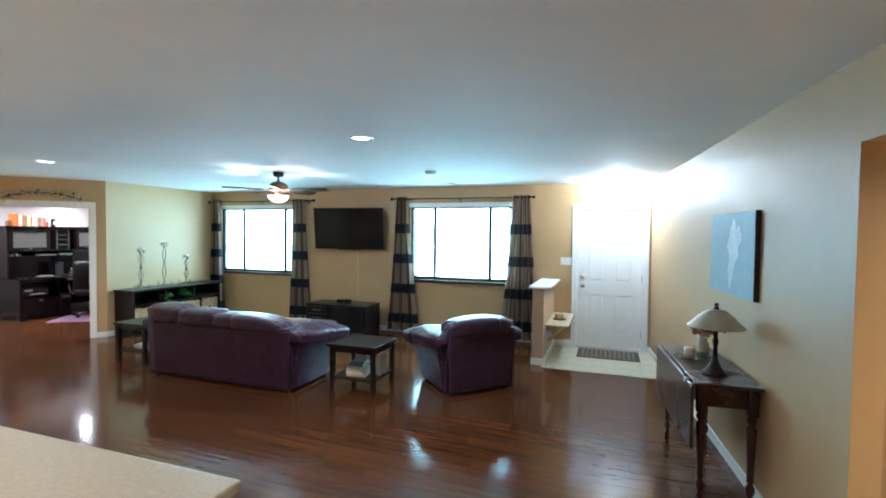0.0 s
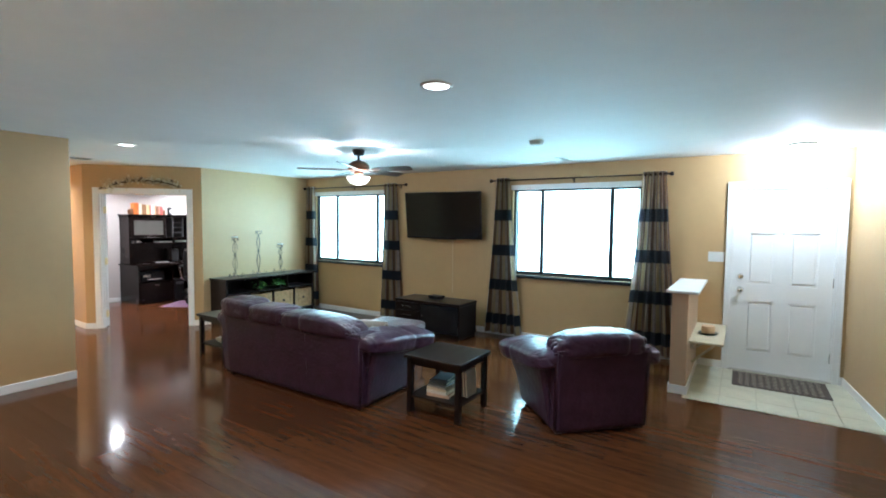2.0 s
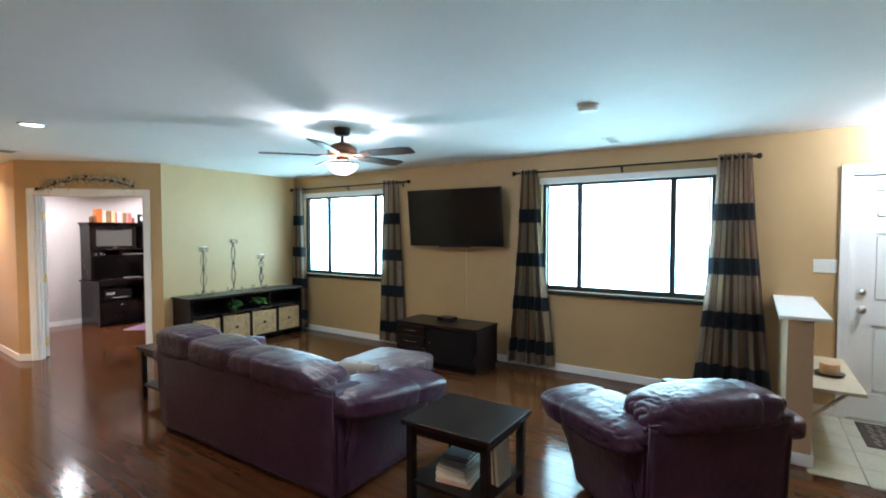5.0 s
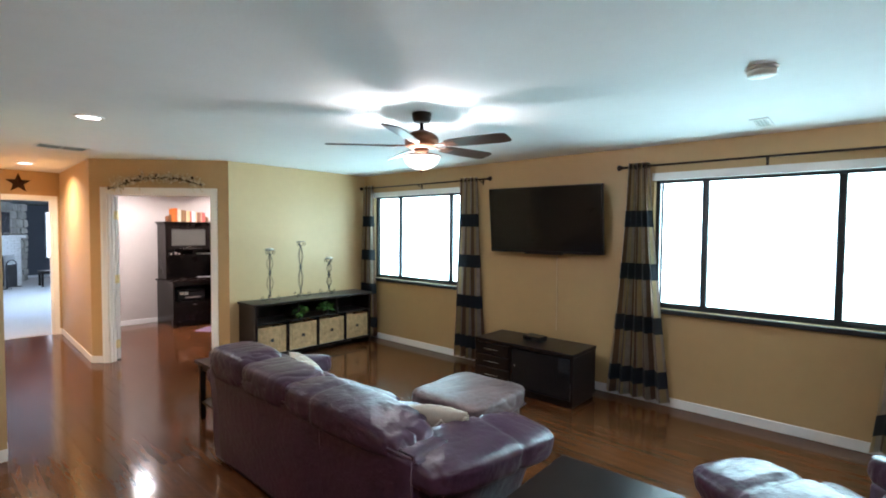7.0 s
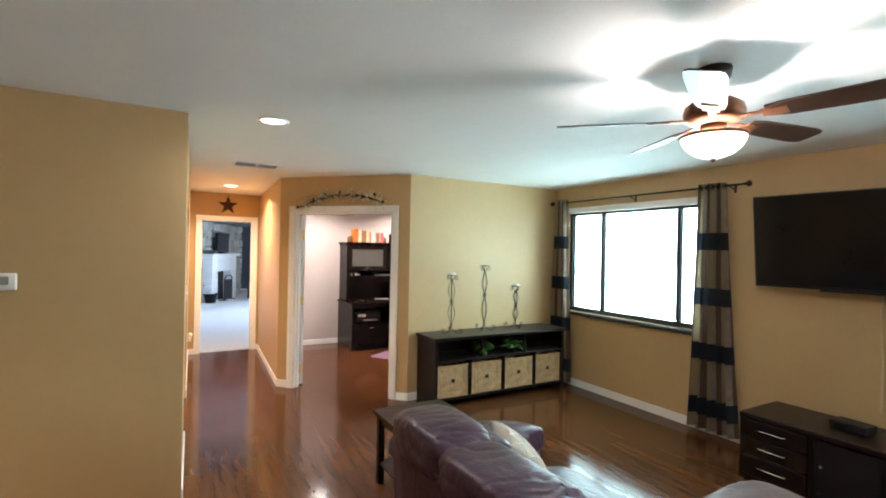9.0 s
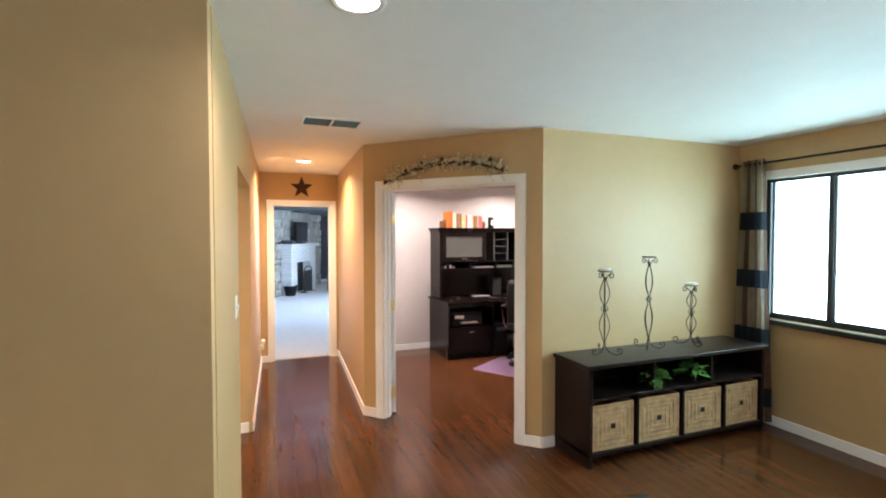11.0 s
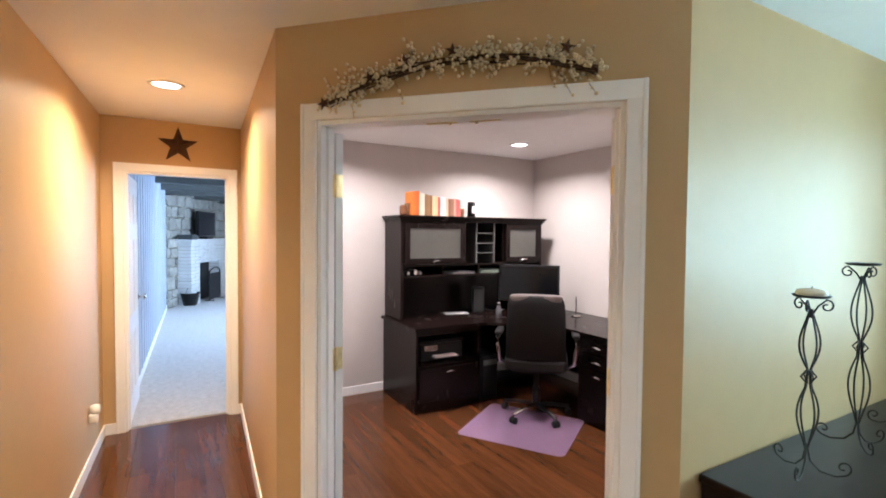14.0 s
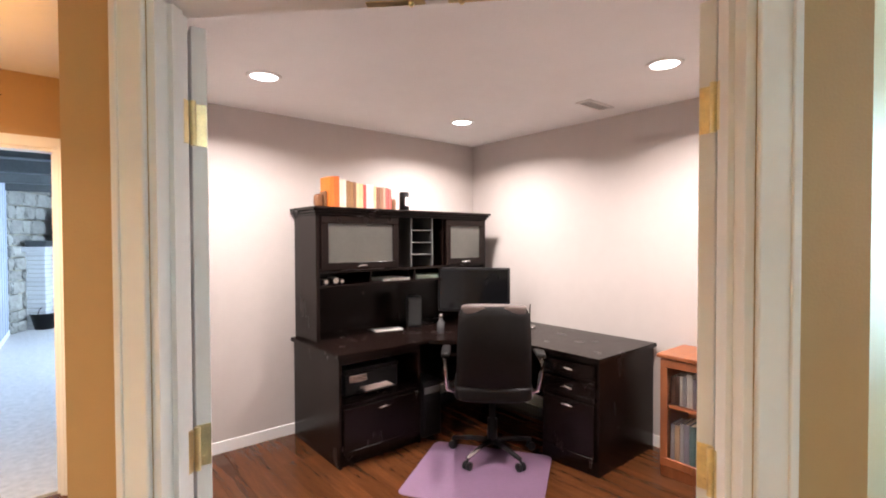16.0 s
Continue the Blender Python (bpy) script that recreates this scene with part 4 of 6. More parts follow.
def end_table(x0, x1, y0, y1, label):
    t = thing("end_table", label, "side table", pose((x0 + x1) / 2, (y0 + y1) / 2, 0), "espresso end tables")
    hx, hy = (x1 - x0) / 2, (y1 - y0) / 2
    part("tabletop", bx(-hx, hx, -hy, hy, 0.475, 0.505, 0.004), BLACKWOOD, t)
    ap = bmesh.new()
    for q in ((-hx + 0.05, hx - 0.05, -hy + 0.035, -hy + 0.05), (-hx + 0.05, hx - 0.05, hy - 0.05, hy - 0.035), (-hx + 0.035, -hx + 0.05, -hy + 0.05, hy - 0.05), (hx - 0.05, hx - 0.035, -hy + 0.05, hy - 0.05)):
        box(ap, *q, 0.42, 0.475)
    part("apron", ap, BLACKWOOD, t)
    for sx in (-1, 1):
        for sy in (-1, 1):
            part("leg", bx(sx * (hx - 0.045) - 0.022, sx * (hx - 0.045) + 0.022, sy * (hy - 0.045) - 0.022, sy * (hy - 0.045) + 0.022, 0, 0.475, 0.003), BLACKWOOD, t)
    part("shelf", bx(-hx + 0.03, hx - 0.03, -hy + 0.03, hy - 0.03, 0.135, 0.155, 0.002), BLACKWOOD, t)


end_table(-2.30, -1.73, 3.90, 4.44, "dark espresso end table with a lower shelf of books")
end_table(-5.44, -4.90, 3.89, 4.43, "dark espresso end table at the far sofa end")


def book(m, w, d, h, col, label, group, flat=True, category="book"):
    """A book lying flat: w wide, d deep, h thick; or standing when turned by m."""
    bk = thing("book", label, category, m, group)
    c = mat("book_cover", col, 0.55, var=0.12, scale=12)
    cv = bmesh.new()
    box(cv, -w / 2, w / 2, -d / 2, d / 2, 0, 0.003, 0.001, seg=1)
    box(cv, -w / 2, w / 2, -d / 2, d / 2, h - 0.003, h, 0.001, seg=1)
    box(cv, -w / 2, -w / 2 + 0.003, -d / 2, d / 2, 0.003, h - 0.003)
    part("cover", cv, c, bk)
    part("pages", bx(-w / 2 + 0.003, w / 2 - 0.006, -d / 2 + 0.005, d / 2 - 0.005, 0.003, h - 0.003), PAGES, bk)


PAGES = mat("paper_pages", (0.72, 0.66, 0.52), 0.9, var=0.1, scale=60, stretch=(1, 1, 12))
z = 0.155
rb = random.Random(11)
for k, (w, d, h, col) in enumerate(((0.28, 0.21, 0.026, (0.55, 0.36, 0.24)), (0.27, 0.20, 0.022, (0.62, 0.56, 0.46)), (0.25, 0.19, 0.03, (0.60, 0.50, 0.36)), (0.24, 0.18, 0.02, (0.30, 0.28, 0.26)), (0.23, 0.17, 0.024, (0.08, 0.09, 0.10)), (0.20, 0.15, 0.016, (0.05, 0.06, 0.08)))):
    book(pose(-2.03 + rb.uniform(-.015, .015), 4.14 + rb.uniform(-.02, .02), z, 0, 0, 90 + rb.uniform(-9, 9)), w, d, h, col, "book lying in a stack on the end table shelf", "stacked books")
    z += h
for k in range(4):
    book(pose(-1.865 + 0.027 * k, 4.20, 0.155, 0, -90 - 4, 0) @ pose(0.115, 0, 0), 0.22, 0.16, 0.022, ((0.16, 0.18, 0.22), (0.5, 0.5, 0.48), (0.25, 0.14, 0.1), (0.45, 0.42, 0.36))[k], "book standing on the end table shelf", "standing books")
z = 0.155
for k in range(3):
    book(pose(-5.15 + 0.01 * k, 4.13, z, 0, 0, 12 * k - 8), 0.26, 0.19, 0.02, ((0.5, 0.48, 0.44), (0.3, 0.22, 0.18), (0.62, 0.60, 0.55))[k], "book lying on the far end table shelf", "stacked books")
    z += 0.02


def console():
    x0, x1, y0, y1, h = -6.915, -6.51, 4.98, 6.74, 0.73
    D, L = x1 - x0, y1 - y0
    t = thing("console_table", "long black-brown console table with basket cubbies", "console table", pose(x0, y0, 0))
    part("top", bx(-0.0, D + 0.02, -0.02, L + 0.02, h - 0.03, h, 0.005), BLACKWOOD, t)
    part("bottom_shelf", bx(0.0, D, 0, L, 0.08, 0.105, 0.002), BLACKWOOD, t)
    part("middle_shelf", bx(0.01, D, 0.03, L - 0.03, 0.47, 0.49, 0.002), BLACKWOOD, t)
    part("back_panel", bx(0.0, 0.012, 0.03, L - 0.03, 0.105, h - 0.03), BLACKWOOD, t)
    for y in (0.0, L - 0.035):
        part("side_panel", bx(0.0, D, y, y + 0.035, 0.0, h - 0.03, 0.003), BLACKWOOD, t)
    for k in (1, 2, 3):
        y = k * L / 4
        part("divider", bx(0.012, D - 0.005, y - 0.01, y + 0.01, 0.105, 0.47), BLACKWOOD, t)
    for k in (1, 2):
        y = k * L / 3
        part("upper_divider", bx(0.012, D - 0.005, y - 0.009, y + 0.009, 0.49, h - 0.03), BLACKWOOD, t)
    WICK = mat("seagrass_weave", (0.42, 0.26, 0.125), 0.85, var=0.35, scale=18, bump=0.6, bscale=120, random_shift=0.08)
    for k in range(4):
        ya, yb = k * L / 4 + (0.045 if k == 0 else 0.022), (k + 1) * L / 4 - (0.045 if k == 3 else 0.022)
        bk = thing("storage_basket", "square tan woven seagrass basket in the console cubby", "basket", pose(x0 + D - 0.02, y0 + (ya + yb) / 2, 0.105), "console baskets")
        hw, hh = (yb - ya) / 2, 0.33
        c = bmesh.new()
        box(c, -0.33, -0.012, -hw, hw, 0.0, 0.015)
        for q in ((-0.33, -0.318, -hw, hw), (-0.33, -0.012, -hw, -hw + 0.012), (-0.33, -0.012, hw - 0.012, hw)):
            box(c, *q, 0.015, hh)
        part("body", c, WICK, bk)
        # front woven in four mitred fields round a cut-out grip, its shade a black plate
        for q in range(4):
            f = bmesh.new()
            a = math.pi / 2 * q
            rows_ = 9
            for i in range(rows_):
                r0 = 0.12 + 0.88 * i / rows_
                r1 = 0.12 + 0.88 * (i + 0.92) / rows_
                vs = []
                for r, s2 in ((r0, -1), (r1, -1), (r1, 1), (r0, 1)):
                    lx, lz = r, s2 * r
                    yy, zz = lx * math.cos(a) - lz * math.sin(a), lx * math.sin(a) + lz * math.cos(a)
                    vs.append((yy * hw, hh / 2 + zz * hh / 2))
                lo = [f.verts.new((-0.012, p_[0], p_[1])) for p_ in vs]
                hi = [f.verts.new((-0.003 - 0.003 * (i % 2), p_[0] * 0.995, hh / 2 + (p_[1] - hh / 2) * 0.995)) for p_ in vs]
                f.faces.new(hi)
                for e_ in range(4):
                    f.faces.new((lo[e_], lo[(e_ + 1) % 4], hi[(e_ + 1) % 4], hi[e_]))
            bmesh.ops.recalc_face_normals(f, faces=f.faces[:])
            part("woven_field", f, WICK, bk)
        # black plate fills the grip opening in place of the shade inside
        part("grip_hole", bx(-0.013, -0.0065, -0.024, 0.024, hh / 2 - 0.02, hh / 2 + 0.024, 0.001), BLACKPL, bk, "black plate standing in for the shaded grip hole")


console()
IRON = mat("wrought_iron", (0.030, 0.028, 0.027), 0.5, metal=0.6, var=0.3, scale=40, bump=0.2, bscale=200)
WAX = mat("ivory_wax", (0.74, 0.68, 0.54), 0.5, var=0.05, scale=12)


def spiral(cx, cz, r0, a0, turns, n=18, plane=0.0, out=1):
    pts = []
    for i in range(n + 1):
        t = i / n
        r = r0 * (1 - 0.8 * t)
        a = a0 + out * turns * 2 * math.pi * t
        pts.append((cx + r * math.cos(a), 0, cz + r * math.sin(a)))
    return pts


def candle_holder(x, y, h, candle, turn, label):
    c = thing("candle_holder", label, "candle holder", pose(x, y, 0.73, 0, 0, turn), "iron candle holders")
    lowz, knot, up = 0.09, 0.09 + (h - 0.15) * 0.53, h - 0.05
    cage = bmesh.new()
    for k in range(4):
        m4 = pose(0, 0, 0, 0, 0, 45 + 90 * k)
        pts = []
        for i in range(25):
            t = i / 24
            if t < 0.5:
                s_ = t / 0.5
                zz = lowz + (knot - 0.02 - lowz) * s_
                r = 0.004 + 0.040 * math.sin(math.pi * s_) ** 1.2 * (0.6 + 0.4 * s_)
            else:
                s_ = (t - 0.5) / 0.5
                zz = knot + 0.02 + (up - knot - 0.02) * s_
                r = 0.004 + 0.038 * math.sin(math.pi * s_) ** 1.2 * (1.1 - 0.6 * s_)
            pts.append((r, 0, zz))
        tube(cage, pts, 0.0033, 6, m4)
        tube(cage, [(0.005, 0, knot - 0.026), (0.026, 0, knot), (0.005, 0, knot + 0.026)], 0.003, 6, m4)
    part("cage_stem", cage, IRON, c, "twisted wire stem", True)
    for k in range(3):
        m3 = pose(0, 0, 0, 0, 0, 120 * k + 30)
        f = bmesh.new()
        leg = [(0.0, 0, lowz + 0.02), (0.012, 0, 0.05), (0.04, 0, 0.018), (0.085, 0, 0.006), (0.115, 0, 0.014)]
        tube(f, leg + spiral(0.108, 0.040, 0.026, -1.2, 1.05), 0.0035, 6, m3)
        part("scroll_foot", f, IRON, c, "scrolled foot", True)
        q = bmesh.new()
        tube(q, [(0.0, 0, up - 0.03), (0.02, 0, up + 0.01), (0.045, 0, up + 0.035)] + spiral(0.045, up + 0.012, 0.022, 1.2, 1.0, out=-1), 0.003, 6, m3)
        part("scroll_bracket", q, IRON, c, "", True)
    part("drip_plate", lathe(bmesh.new(), [(0.01, h - 0.012), (0.05, h - 0.008), (0.058, h), (0.054, h), (0.0, h - 0.004)], 24), IRON, c, "", True)
    if candle:
        d = thing("candle", "low round ivory candle on the iron holder", "candle", pose(x, y, 0.73 + h - 0.004), "console candles")
        part("wax", lathe(bmesh.new(), [(0.040, 0), (0.048, 0.008), (0.042, 0.020), (0.015, 0.026), (0.0, 0.024)], 22), WAX, d, "", True)
        part("wick", tube(bmesh.new(), [(0, 0, 0.022), (0.002, 0, 0.034)], 0.0015, 5), BLACKPL, d)


candle_holder(-6.73, 5.29, 0.635, True, 10, "scrolled wrought iron candle holder with an ivory candle")
candle_holder(-6.74, 5.73, 0.735, False, 40, "tall scrolled wrought iron candle holder, empty")
candle_holder(-6.73, 6.17, 0.495, True, 75, "short scrolled wrought iron candle holder with an ivory candle")

LEAFM = mat("plant_leaf", (0.08, 0.19, 0.04), 0.42, var=0.4, scale=20, random_shift=0.35)


def plant(x, y, z0, seed, label, n=64, r=0.12, h=0.19):
    p = thing("potted_plant", label, "plant", pose(x, y, z0), "console plants")
    part("pot", lathe(bmesh.new(), [(0.035, 0), (0.045, 0.05), (0.048, 0.055), (0.042, 0.055), (0.040, 0.045)], 18), BLACKPL, p, "small dark pot", True)
    rp = random.Random(seed)
    lv = bmesh.new()
    for k in range(n):
        a, el, ln = rp.uniform(0, 6.28), rp.uniform(0.0, 1.25), rp.uniform(0.5, 1.0)
        base = Vector((math.cos(a) * math.cos(el) * r * ln, math.sin(a) * math.cos(el) * r * ln, 0.05 + math.sin(el) * h * 0.6 * ln))
        m = Matrix.Translation(base) @ Euler((rp.uniform(-.6, .6), -el * 0.4 + rp.uniform(-.3, .6), a)).to_matrix().to_4x4()
        s_ = rp.uniform(0.026, 0.042)
        vs = [lv.verts.new(m @ Vector(q)) for q in ((-s_, 0, 0), (-s_ * 0.3, s_ * 0.55, s_ * 0.12), (s_ * 0.5, s_ * 0.4, s_ * 0.05), (s_ * 1.2, 0, -s_ * 0.25), (s_ * 0.5, -s_ * 0.4, s_ * 0.05), (-s_ * 0.3, -s_ * 0.55, s_ * 0.12), (s_ * 0.1, 0, -s_ * 0.08))]
        for i in range(6):
            lv.faces.new((vs[6], vs[i], vs[(i + 1) % 6]))
    part("leaves", lv, LEAFM, p, "glossy green trailing leaves")


plant(-6.60, 5.62, 0.49, 1, "small green trailing plant in the console cubby")
plant(-6.60, 6.02, 0.49, 2, "small green trailing plant in the console cubby")

# ---- entry ----
shelf_m = mat("cream_bench_paint", (0.55, 0.49, 0.34), 0.5, var=0.08, scale=4)
sb = thing("entry_bench", "cream painted bench shelf fixed to the half wall", "bench", pose(PX1 + 0.0, 5.90, 0.0))
part("seat_board", bx(0.0, 0.30, 0.0, WY - 5.90, 0.475, 0.50, 0.004), shelf_m, sb)
part("cleat", bx(0.013, 0.05, 0.05, WY - 5.94, 0.41, 0.475, 0.002), shelf_m, sb)
for y in (0.15, 0.85):
    br = bmesh.new()
    tube(br, [(0.02, y, 0.25), (0.24, y, 0.47)], 0.012, 8)
    part("brace", br, shelf_m, sb)
pc = thing("pillar_candle", "cream ring-shaped candle in a dark green dish", "candle", pose(-0.14, 6.32, 0.50))
part("dish", lathe(bmesh.new(), [(0.05, 0), (0.085, 0.008), (0.095, 0.02), (0.088, 0.02), (0.05, 0.008)], 26), mat("dark_green_dish", (0.02, 0.04, 0.025), 0.3), pc, "dark green dish", True)
part("wax", lathe(bmesh.new(), [(0.058, 0.009), (0.062, 0.02), (0.062, 0.085), (0.055, 0.092), (0.04, 0.088), (0.0, 0.086)], 26), mat("peach_wax", (0.62, 0.42, 0.24), 0.5), pc, "peach cream wax", True)
dmx = thing("door_mat", "brown door mat with a pale geometric pattern on the entry tiles", "door mat", pose(0.50, 6.62, 0))
part("mat_base", bx(-0.41, 0.41, -0.27, 0.27, 0.0, 0.009, 0.004), mat("brown_mat", (0.075, 0.055, 0.042), 0.95, var=0.3, scale=60, bump=0.5, bscale=300), dmx)
pm = bpy.data.meshes.new("motif")
mb = bmesh.new()
box(mb, -0.024, 0.024, -0.006, 0.006, 0.009, 0.0105, 0, pose(0, 0, 0, 0, 0, 35))
mb.to_mesh(pm)
mb.free()
pm.materials.append(mat("pale_mat_pattern", (0.33, 0.28, 0.21), 0.95))
for i in range(12):
    for j in range(8):
        o = new("motif", pm)
        o.parent = dmx
        o.matrix_local = pose(-0.335 + i * 0.061, -0.205 + j * 0.0585, 0, 0, 0, 0 if (i + j) % 2 else 90)

# ---- sofa table at the side wall ----
CHERRY = mat("dark_cherry_wood", (0.040, 0.015, 0.010), 0.28, var=0.15, scale=1.2)
tt = thing("drop_leaf_table", "dark cherry drop-leaf table with turned legs and one leaf down", "table", pose(1.165, 3.49, 0, 0, 0, 4.9))
part("tabletop", bx(-0.20, 0.175, -0.56, 0.56, 0.735, 0.757, 0.006), CHERRY, tt)
lf = bmesh.new()
box(lf, -0.232, -0.21, -0.56, 0.56, 0.34, 0.745, 0.006)
part("drop_leaf", lf, CHERRY, tt, "hanging drop leaf")
ap = bmesh.new()
for q in ((-0.165, 0.15, -0.50, -0.48), (-0.165, 0.15, 0.48, 0.50), (-0.165, -0.145, -0.48, 0.48), (0.13, 0.15, -0.48, 0.48)):
    box(ap, *q, 0.60, 0.735)
part("apron", ap, CHERRY, tt)
for x in (-0.15, 0.135):
    for y in (-0.49, 0.49):
        lg = bmesh.new()
        box(lg, x - 0.03, x + 0.03, y - 0.03, y + 0.03, 0.56, 0.735, 0.003)
        lathe(lg, [(0.012, 0.0), (0.020, 0.02), (0.013, 0.05), (0.026, 0.075), (0.026, 0.11), (0.015, 0.13), (0.022, 0.15), (0.020, 0.20), (0.028, 0.40), (0.030, 0.48), (0.018, 0.505), (0.030, 0.525), (0.024, 0.56)], 18, Matrix.Translation((x, y, 0)))
        part("turned_leg", lg, CHERRY, tt, "", True)

lm = thing("table_lamp", "bronze table lamp with a ribbed alabaster glass shade, unlit", "table lamp", pose(1.165, 3.20, 0.757) @ Matrix.Diagonal((0.92, 0.92, 0.95, 1)))
part("base", lathe(bmesh.new(), [(0.085, 0), (0.088, 0.01), (0.07, 0.022), (0.045, 0.05), (0.026, 0.09), (0.018, 0.13)], 26), DARKMETAL, lm, "", True)
part("stem", lathe(bmesh.new(), [(0.017, 0.12), (0.014, 0.2), (0.022, 0.23), (0.014, 0.25), (0.013, 0.29), (0.024, 0.31), (0.012, 0.33), (0.010, 0.45)], 20), DARKMETAL, lm, "", True)
sw = bmesh.new()
tube(sw, [(-0.05, 0, 0.30), (0.05, 0, 0.30)], 0.005, 8)
for sx in (-1, 1):
    lathe(sw, [(0.006, 0), (0.011, 0.006), (0.006, 0.014)], 10, pose(sx * 0.05, 0, 0.30, 0, 90 * sx, 0))
part("switch_keys", sw, DARKMETAL, lm, "", True)
sh = bmesh.new()
N = 48
ringsv = []
for rr, zz in ((0.025, 0.455), (0.06, 0.448), (0.11, 0.41), (0.15, 0.365), (0.185, 0.335), (0.19, 0.332), (0.183, 0.332), (0.147, 0.360), (0.106, 0.404), (0.056, 0.442), (0.024, 0.45)):
    ringsv.append([sh.verts.new((rr * (1 + 0.018 * math.cos(24 * 2 * math.pi * k / N)) * math.cos(2 * math.pi * k / N), rr * (1 + 0.018 * math.cos(24 * 2 * math.pi * k / N)) * math.sin(2 * math.pi * k / N), zz)) for k in range(N)])
for a, b in zip(ringsv, ringsv[1:] + ringsv[:1]):
    for k in range(N):
        sh.faces.new((a[k], a[(k + 1) % N], b[(k + 1) % N], b[k]))
bmesh.ops.recalc_face_normals(sh, faces=sh.faces[:])
ALAB = mat("alabaster_glass", (0.62, 0.56, 0.44), 0.3, var=0.2, scale=10)
ALAB.node_tree.nodes["Principled BSDF"].inputs["Transmission Weight"].default_value = 0.25
part("shade", sh, ALAB, lm, "ribbed cream glass shade", True)
part("finial", lathe(bmesh.new(), [(0.02, 0.452), (0.022, 0.462), (0.010, 0.472), (0.016, 0.485), (0.012, 0.497), (0.0, 0.50)], 16), DARKMETAL, lm, "", True)
part("cord", tube(bmesh.new(), [(0.08, 0.0, 0.006), (0.14, 0.04, 0.006), (0.20, 0.02, 0.006), (0.205, 0.02, -0.2)], 0.003, 6), BLACKPL, lm)
cj = thing("jar_candle", "pale peach pillar candle on a glass plate with greenery", "candle", pose(1.075, 3.62, 0.757))
part("plate", lathe(bmesh.new(), [(0.09, 0), (0.11, 0.006), (0.105, 0.009), (0.05, 0.004)], 24), clear("clear_plate", (0.95, 0.97, 0.96), 0.03), cj)
part("wax", lathe(bmesh.new(), [(0.038, 0.006), (0.040, 0.03), (0.040, 0.072), (0.034, 0.076), (0.0, 0.07)], 22), mat("peach_candle", (0.74, 0.58, 0.46), 0.5), cj, "", True)
sp = bmesh.new()
rs = random.Random(5)
for k in range(46):
    a, q = rs.uniform(0, 6.28), rs.uniform(0.05, 0.15)
    m = Matrix.Translation((q * math.cos(a), q * math.sin(a), rs.uniform(0.012, 0.03))) @ Euler((rs.uniform(-.5, .5), rs.uniform(-.5, .5), rs.uniform(0, 6.28))).to_matrix().to_4x4()
    vs = [sp.verts.new(m @ Vector(v)) for v in ((-0.02, 0, 0), (0, 0.007, 0.003), (0.022, 0, 0), (0, -0.007, 0.003))]
    sp.faces.new(vs)
part("greenery", sp, LEAFM, cj, "loose green sprigs")
fl = thing("flower_vase", "glass vase of dusty pink dried flowers", "flower vase", pose(1.19, 3.78, 0.757))
part("vase", lathe(bmesh.new(), [(0.035, 0), (0.05, 0.03), (0.045, 0.08), (0.03, 0.11), (0.04, 0.13)], 22), mat("pale_glaze", (0.60, 0.55, 0.48), 0.2), fl, "", True)
fb_ = bmesh.new()
for k in range(120):
    a, e_, q = rs.uniform(0, 6.28), rs.uniform(-0.2, 1.5), rs.uniform(0.04, 0.085)
    c_ = Vector((q * math.cos(a) * math.cos(e_), q * math.sin(a) * math.cos(e_), 0.165 + q * math.sin(e_)))
    m = Matrix.Translation(c_) @ Euler((rs.uniform(0, 6), rs.uniform(0, 6), 0)).to_matrix().to_4x4()
    s_ = rs.uniform(0.012, 0.022)
    vs = [fb_.verts.new(m @ Vector((s_ * math.cos(i * 1.2566), s_ * math.sin(i * 1.2566), 0.004 * (i % 2)))) for i in range(5)]
    fb_.faces.new(vs)
part("blooms", fb_, mat("dusty_pink_petal", (0.42, 0.24, 0.20), 0.8, var=0.3, scale=40, random_shift=0.35), fl, "dusty pink blooms")

# canvas print on the side wall
cvm = pose(EAST(3.59), 3.59, 1.55, 0, 0, -85.1)
cp = thing("canvas_print", "blue grey canvas print with pale shapes and dark edges", "picture", cvm)
part("stretcher", bx(-0.46, 0.46, -0.032, 0.0, -0.295, 0.295, 0.003), mat("dark_canvas_edge", (0.03, 0.022, 0.02), 0.6), cp)
cm = mat("misty_blue_print", (0.26, 0.36, 0.44), 0.5, var=0.15, scale=3, bump=0.1, bscale=400)
part("print", bx(-0.458, 0.458, -0.034, -0.031, -0.293, 0.293), cm, cp)
pale = mat("pale_print_shape", (0.55, 0.62, 0.66), 0.5, var=0.2, scale=9)
for cx, cz, sx, sz in ((0.06, 0.05, 0.10, 0.17), (0.02, -0.12, 0.05, 0.12), (0.16, 0.12, 0.06, 0.07)):
    pb = bmesh.new()
    vs = [pb.verts.new((cx + sx * math.cos(a * 0.2618) * (1 + 0.25 * math.sin(a * 1.7)), -0.0352, cz + sz * math.sin(a * 0.2618) * (1 + 0.2 * math.cos(a * 1.1)))) for a in range(24)]
    pb.faces.new(vs)
    part("painted_shape", pb, pale, cp)

# kitchen peninsula
kp = thing("kitchen_peninsula", "kitchen peninsula with a pale beige laminate countertop", "kitchen counter", pose(0, 0, 0))
part("countertop", bx(-3.3, -0.56, -0.10, 0.775, 0.88, 0.92, 0.008), mat("beige_laminate", (0.62, 0.52, 0.40), 0.35, var=0.12, scale=60), kp, "pale beige speckled countertop")
part("cabinet_base", bx(-3.3, -0.62, -0.06, 0.62, 0.0, 0.88), CHERRY, kp)

